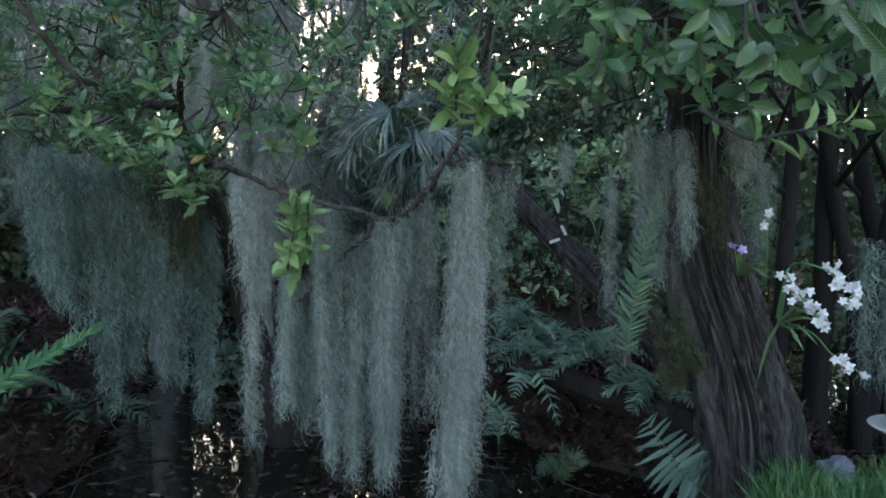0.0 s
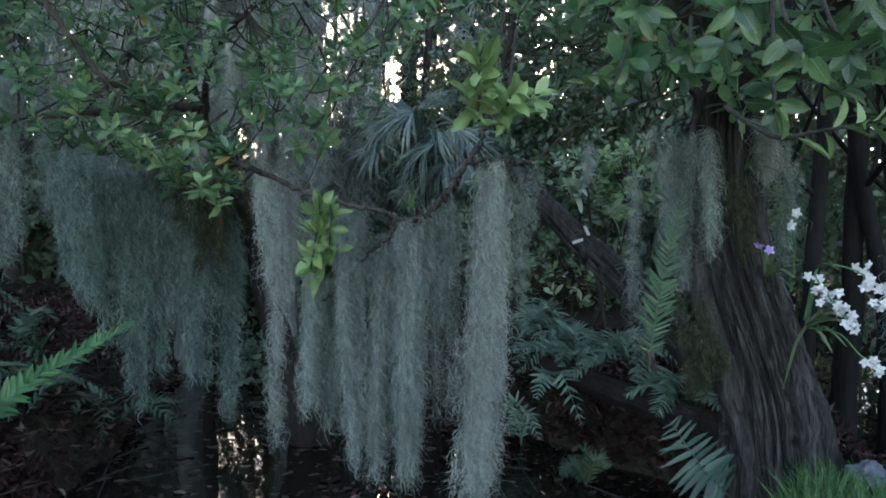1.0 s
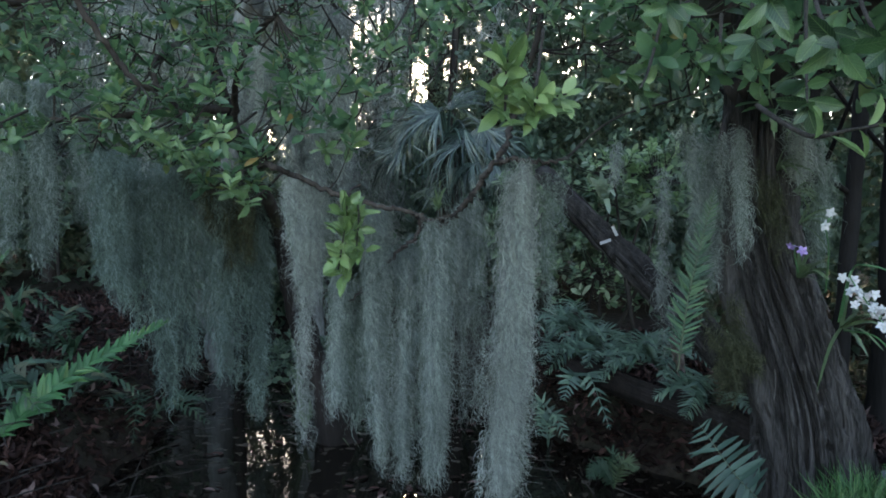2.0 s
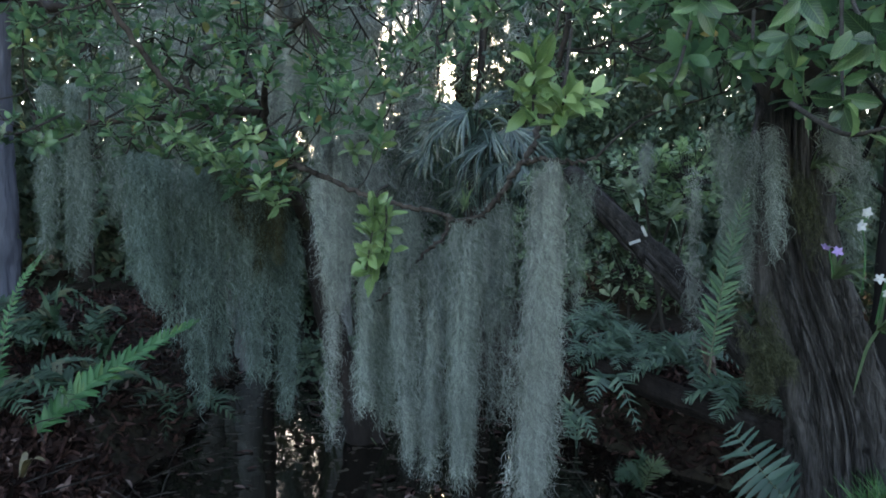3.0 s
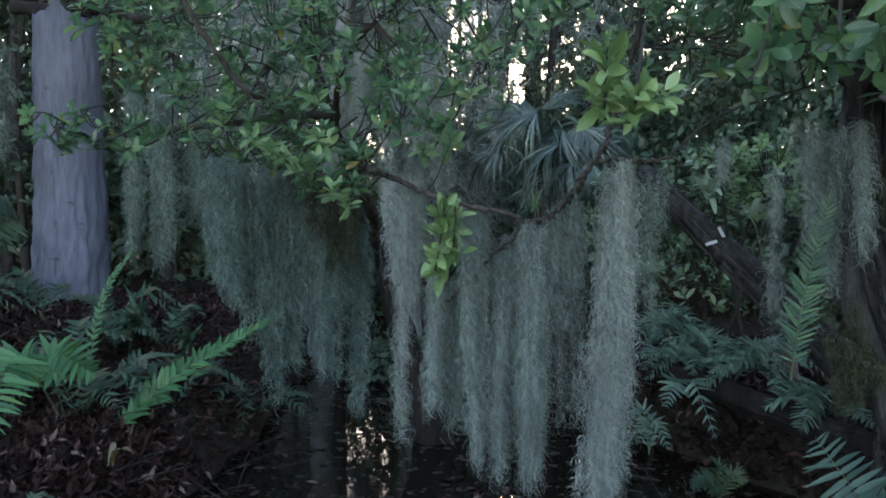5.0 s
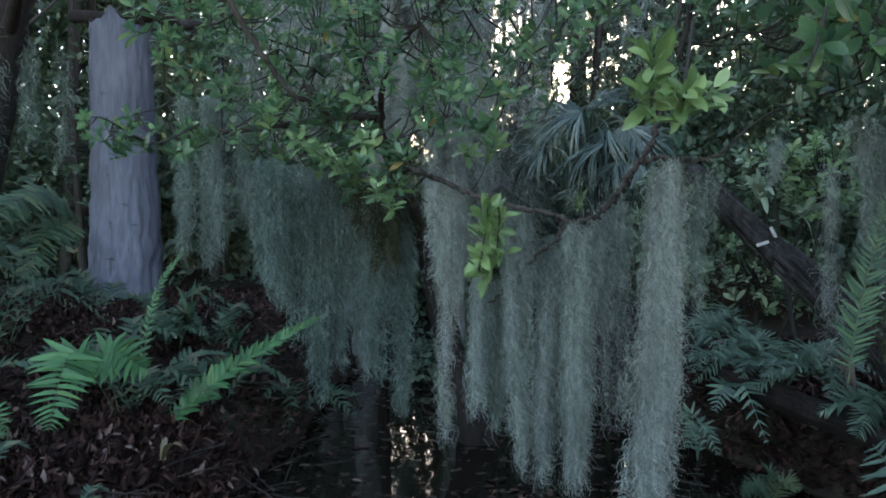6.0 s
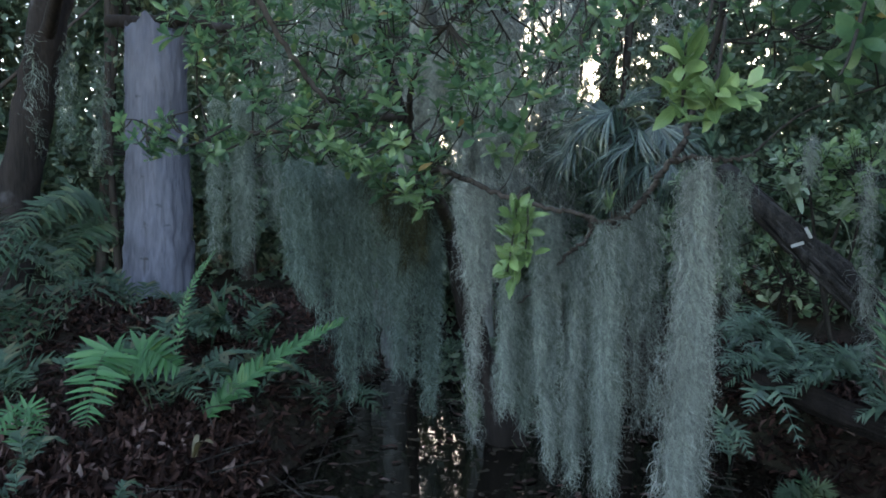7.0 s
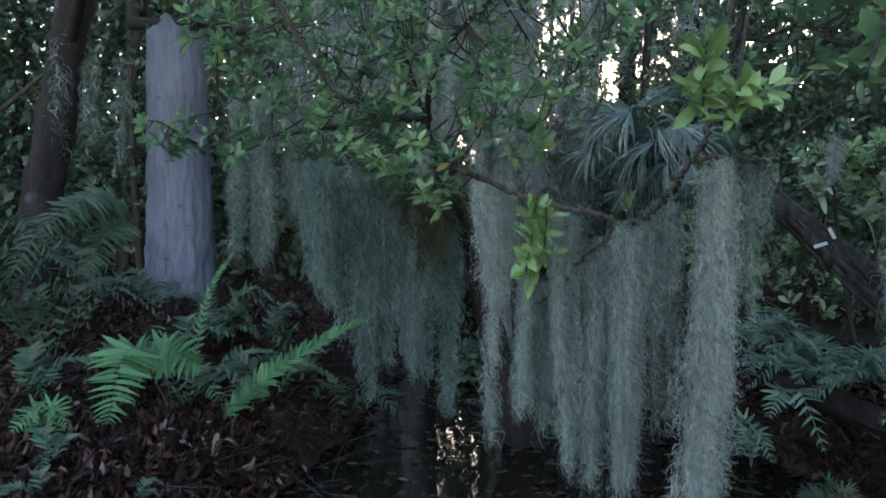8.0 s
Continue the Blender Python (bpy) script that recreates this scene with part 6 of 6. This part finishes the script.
    for k in range(420):
        turn, dist, rise = r.uniform(-29, 1), r.uniform(9, 15), r.uniform(3, 19)
        if abs(turn + 6.0) < 1.6 and abs(rise - 11) < 1.8 and r.uniform() < 0.6:
            continue
        c = np.array([math.sin(radians(turn)) * dist, math.cos(radians(turn)) * dist, 1.3 + dist * math.tan(radians(rise))])
        n = 110
        q = r.normal(0, 1, (n, 3)) * [0.35, 0.35, 0.45]
        put(c + q, r.normal(0, 0.7, (n, 3)) + [0, 0, -0.8], r.normal(0, 0.6, (n, 3)) + [0, -0.6, 0.6], r.uniform(0.04, 0.085, n))
    for k in range(520):
        turn, dist, rise = r.uniform(-76, -27), r.uniform(8.5, 13), r.uniform(-3, 27)
        c = np.array([math.sin(radians(turn)) * dist, math.cos(radians(turn)) * dist, 1.3 + dist * math.tan(radians(rise))])
        n = 110
        q = r.normal(0, 1, (n, 3)) * [0.45, 0.45, 0.45]
        put(c + q, r.normal(0, 1, (n, 3)) + [0, 0, -0.4], r.normal(0, 0.6, (n, 3)) + [0, 0, 1], r.uniform(0.09, 0.17, n))
    for k in range(130):
        # low growth on the far bank of the channel
        turn, dist = r.uniform(-26, -13), r.uniform(8, 12)
        c = np.array([math.sin(radians(turn)) * dist, math.cos(radians(turn)) * dist, max(dist * math.tan(radians(r.uniform(8, 15))) - 1.3, 0.15)])
        n = 110
        q = c + r.normal(0, 1, (n, 3)) * [0.35, 0.35, 0.2]
        leaves.add(*scatter(sprig, q, r.normal(0, 1, (n, 3)) + [0, 0, -0.4], r.normal(0, 0.6, (n, 3)) + [0, -0.3, 1], r.uniform(0.06, 0.12, n)))
    for k in range(290):
        # fine sprays that leave only flecks of sky in the gaps and over the channel
        turn, dist = (r.uniform(-14, -3), r.uniform(8, 11)) if k < 130 else (r.uniform(-25, -14), r.uniform(7.5, 10))
        high = 1.3 + dist * math.tan(radians(r.uniform(8.5, 17))) if k < 130 else dist * math.tan(radians(r.uniform(15.5, 24))) - 1.3
        n = 46
        q = np.array([math.sin(radians(turn)) * dist, math.cos(radians(turn)) * dist, high]) + r.normal(0, 1, (n, 3)) * [0.22, 0.22, 0.2]
        leaves.add(*scatter(sprig, q, r.normal(0, 0.7, (n, 3)) + [0, 0, -0.8], r.normal(0, 0.6, (n, 3)) + [0, -0.6, 0.6], r.uniform(0.03, 0.065, n)))
    for k in range(110):
        turn, dist = r.uniform(-75, 62), r.uniform(7.0, 18)
        x, y = math.sin(radians(turn)) * dist, math.cos(radians(turn)) * dist
        a = r.normal(0, 0.4, 2)
        w = r.uniform(0.03, 0.12)
        trunks.add(*tube(smooth_path([(x, y, 0), (x + a[0] * 0.4, y, 3), (x + a[0], y + a[1], 9)], 8), [w, w * 0.5], 9, 0.25, k, 5.0))
    for k in range(300):
        turn, dist, rise, L = r.uniform(-26, 4), r.uniform(7.5, 11), r.uniform(8, 21), r.uniform(0.3, 1.3)
        c = np.array([math.sin(radians(turn)) * dist, math.cos(radians(turn)) * dist, 1.3 + dist * math.tan(radians(rise))])
        d = np.array([r.normal(0, 0.35), r.normal(0, 0.3), -1.0]) * L
        w = r.uniform(0.003, 0.008)
        trunks.add(*tube(smooth_path([c, c + 0.5 * d + r.normal(0, 0.07, 3), c + d], 4), [w, w * 0.5], 5))
    for k in range(350):
        turn, dist = (r.uniform(-32, 50), r.uniform(6.5, 12)) if k < 170 else (r.uniform(-28, -8), r.uniform(5.8, 11))
        if -13 < turn < -10 or -7.5 < turn < -3.5:
            continue
        x, y = math.sin(radians(turn)) * dist, math.cos(radians(turn)) * dist
        z, L = (r.uniform(3.0, 4.8), r.uniform(0.4, 0.9)) if -24.5 < turn < -13 else (r.uniform(1.6, 4.2), r.uniform(0.6, 1.6))
        for _ in range(3):
            rope = ((x + r.normal(0, 0.12), y + r.normal(0, 0.1), z + r.normal(0, 0.05)), L * r.uniform(0.6, 1.0), 0.07, (r.normal(0, 0.02), 0), 0.4)
            veils.add(*moss_mesh(r, rope, 80, 0.16, 0.011))
    ob = thing("far_woods", (0, 10, 0), "dense dim swamp woods against a pale evening sky", "woods", kind="stuff")
    part("foliage", leaves.mesh("foliage", WOODS, (0, 10, 0)), ob, kind="stuff")
    part("timber", trunks.mesh("timber", BARK, (0, 10, 0)), ob, kind="stuff")
    part("moss", veils.mesh("moss", MOSS, (0, 10, 0)), ob, kind="stuff")


def backdrop():
    """A far ring of closed woods with a ragged top."""
    v, f, n = [], [], 720
    for i in range(n):
        a = 2 * math.pi * i / n
        high = 3.4 + 1.6 * noise.noise(Vector((math.sin(a) * 7, math.cos(a) * 7, 1))) + 1.1 * noise.noise(Vector((math.sin(a) * 45, math.cos(a) * 45, 4))) + 0.5 * noise.noise(Vector((math.sin(a) * 160, math.cos(a) * 160, 4)))
        if math.cos(a) < 0.2:
            high *= 0.8
        for k in range(7):
            d = 24 + 1.2 * noise.noise(Vector((math.sin(a) * 60, math.cos(a) * 60, k * 0.8))) - 0.25 * k
            v.append((math.sin(a) * d, math.cos(a) * d, -0.3 + (high + 0.3) * k / 6))
    for i in range(n):
        j = (i + 1) % n
        for k in range(6):
            f.append((i * 7 + k, j * 7 + k, j * 7 + k + 1, i * 7 + k + 1))
    tagged(new("backdrop", mesh_of("backdrop", v, f, THICKET)), "far wall of dark woods round the swamp", "woods", kind="structure")


far_woods()
backdrop()
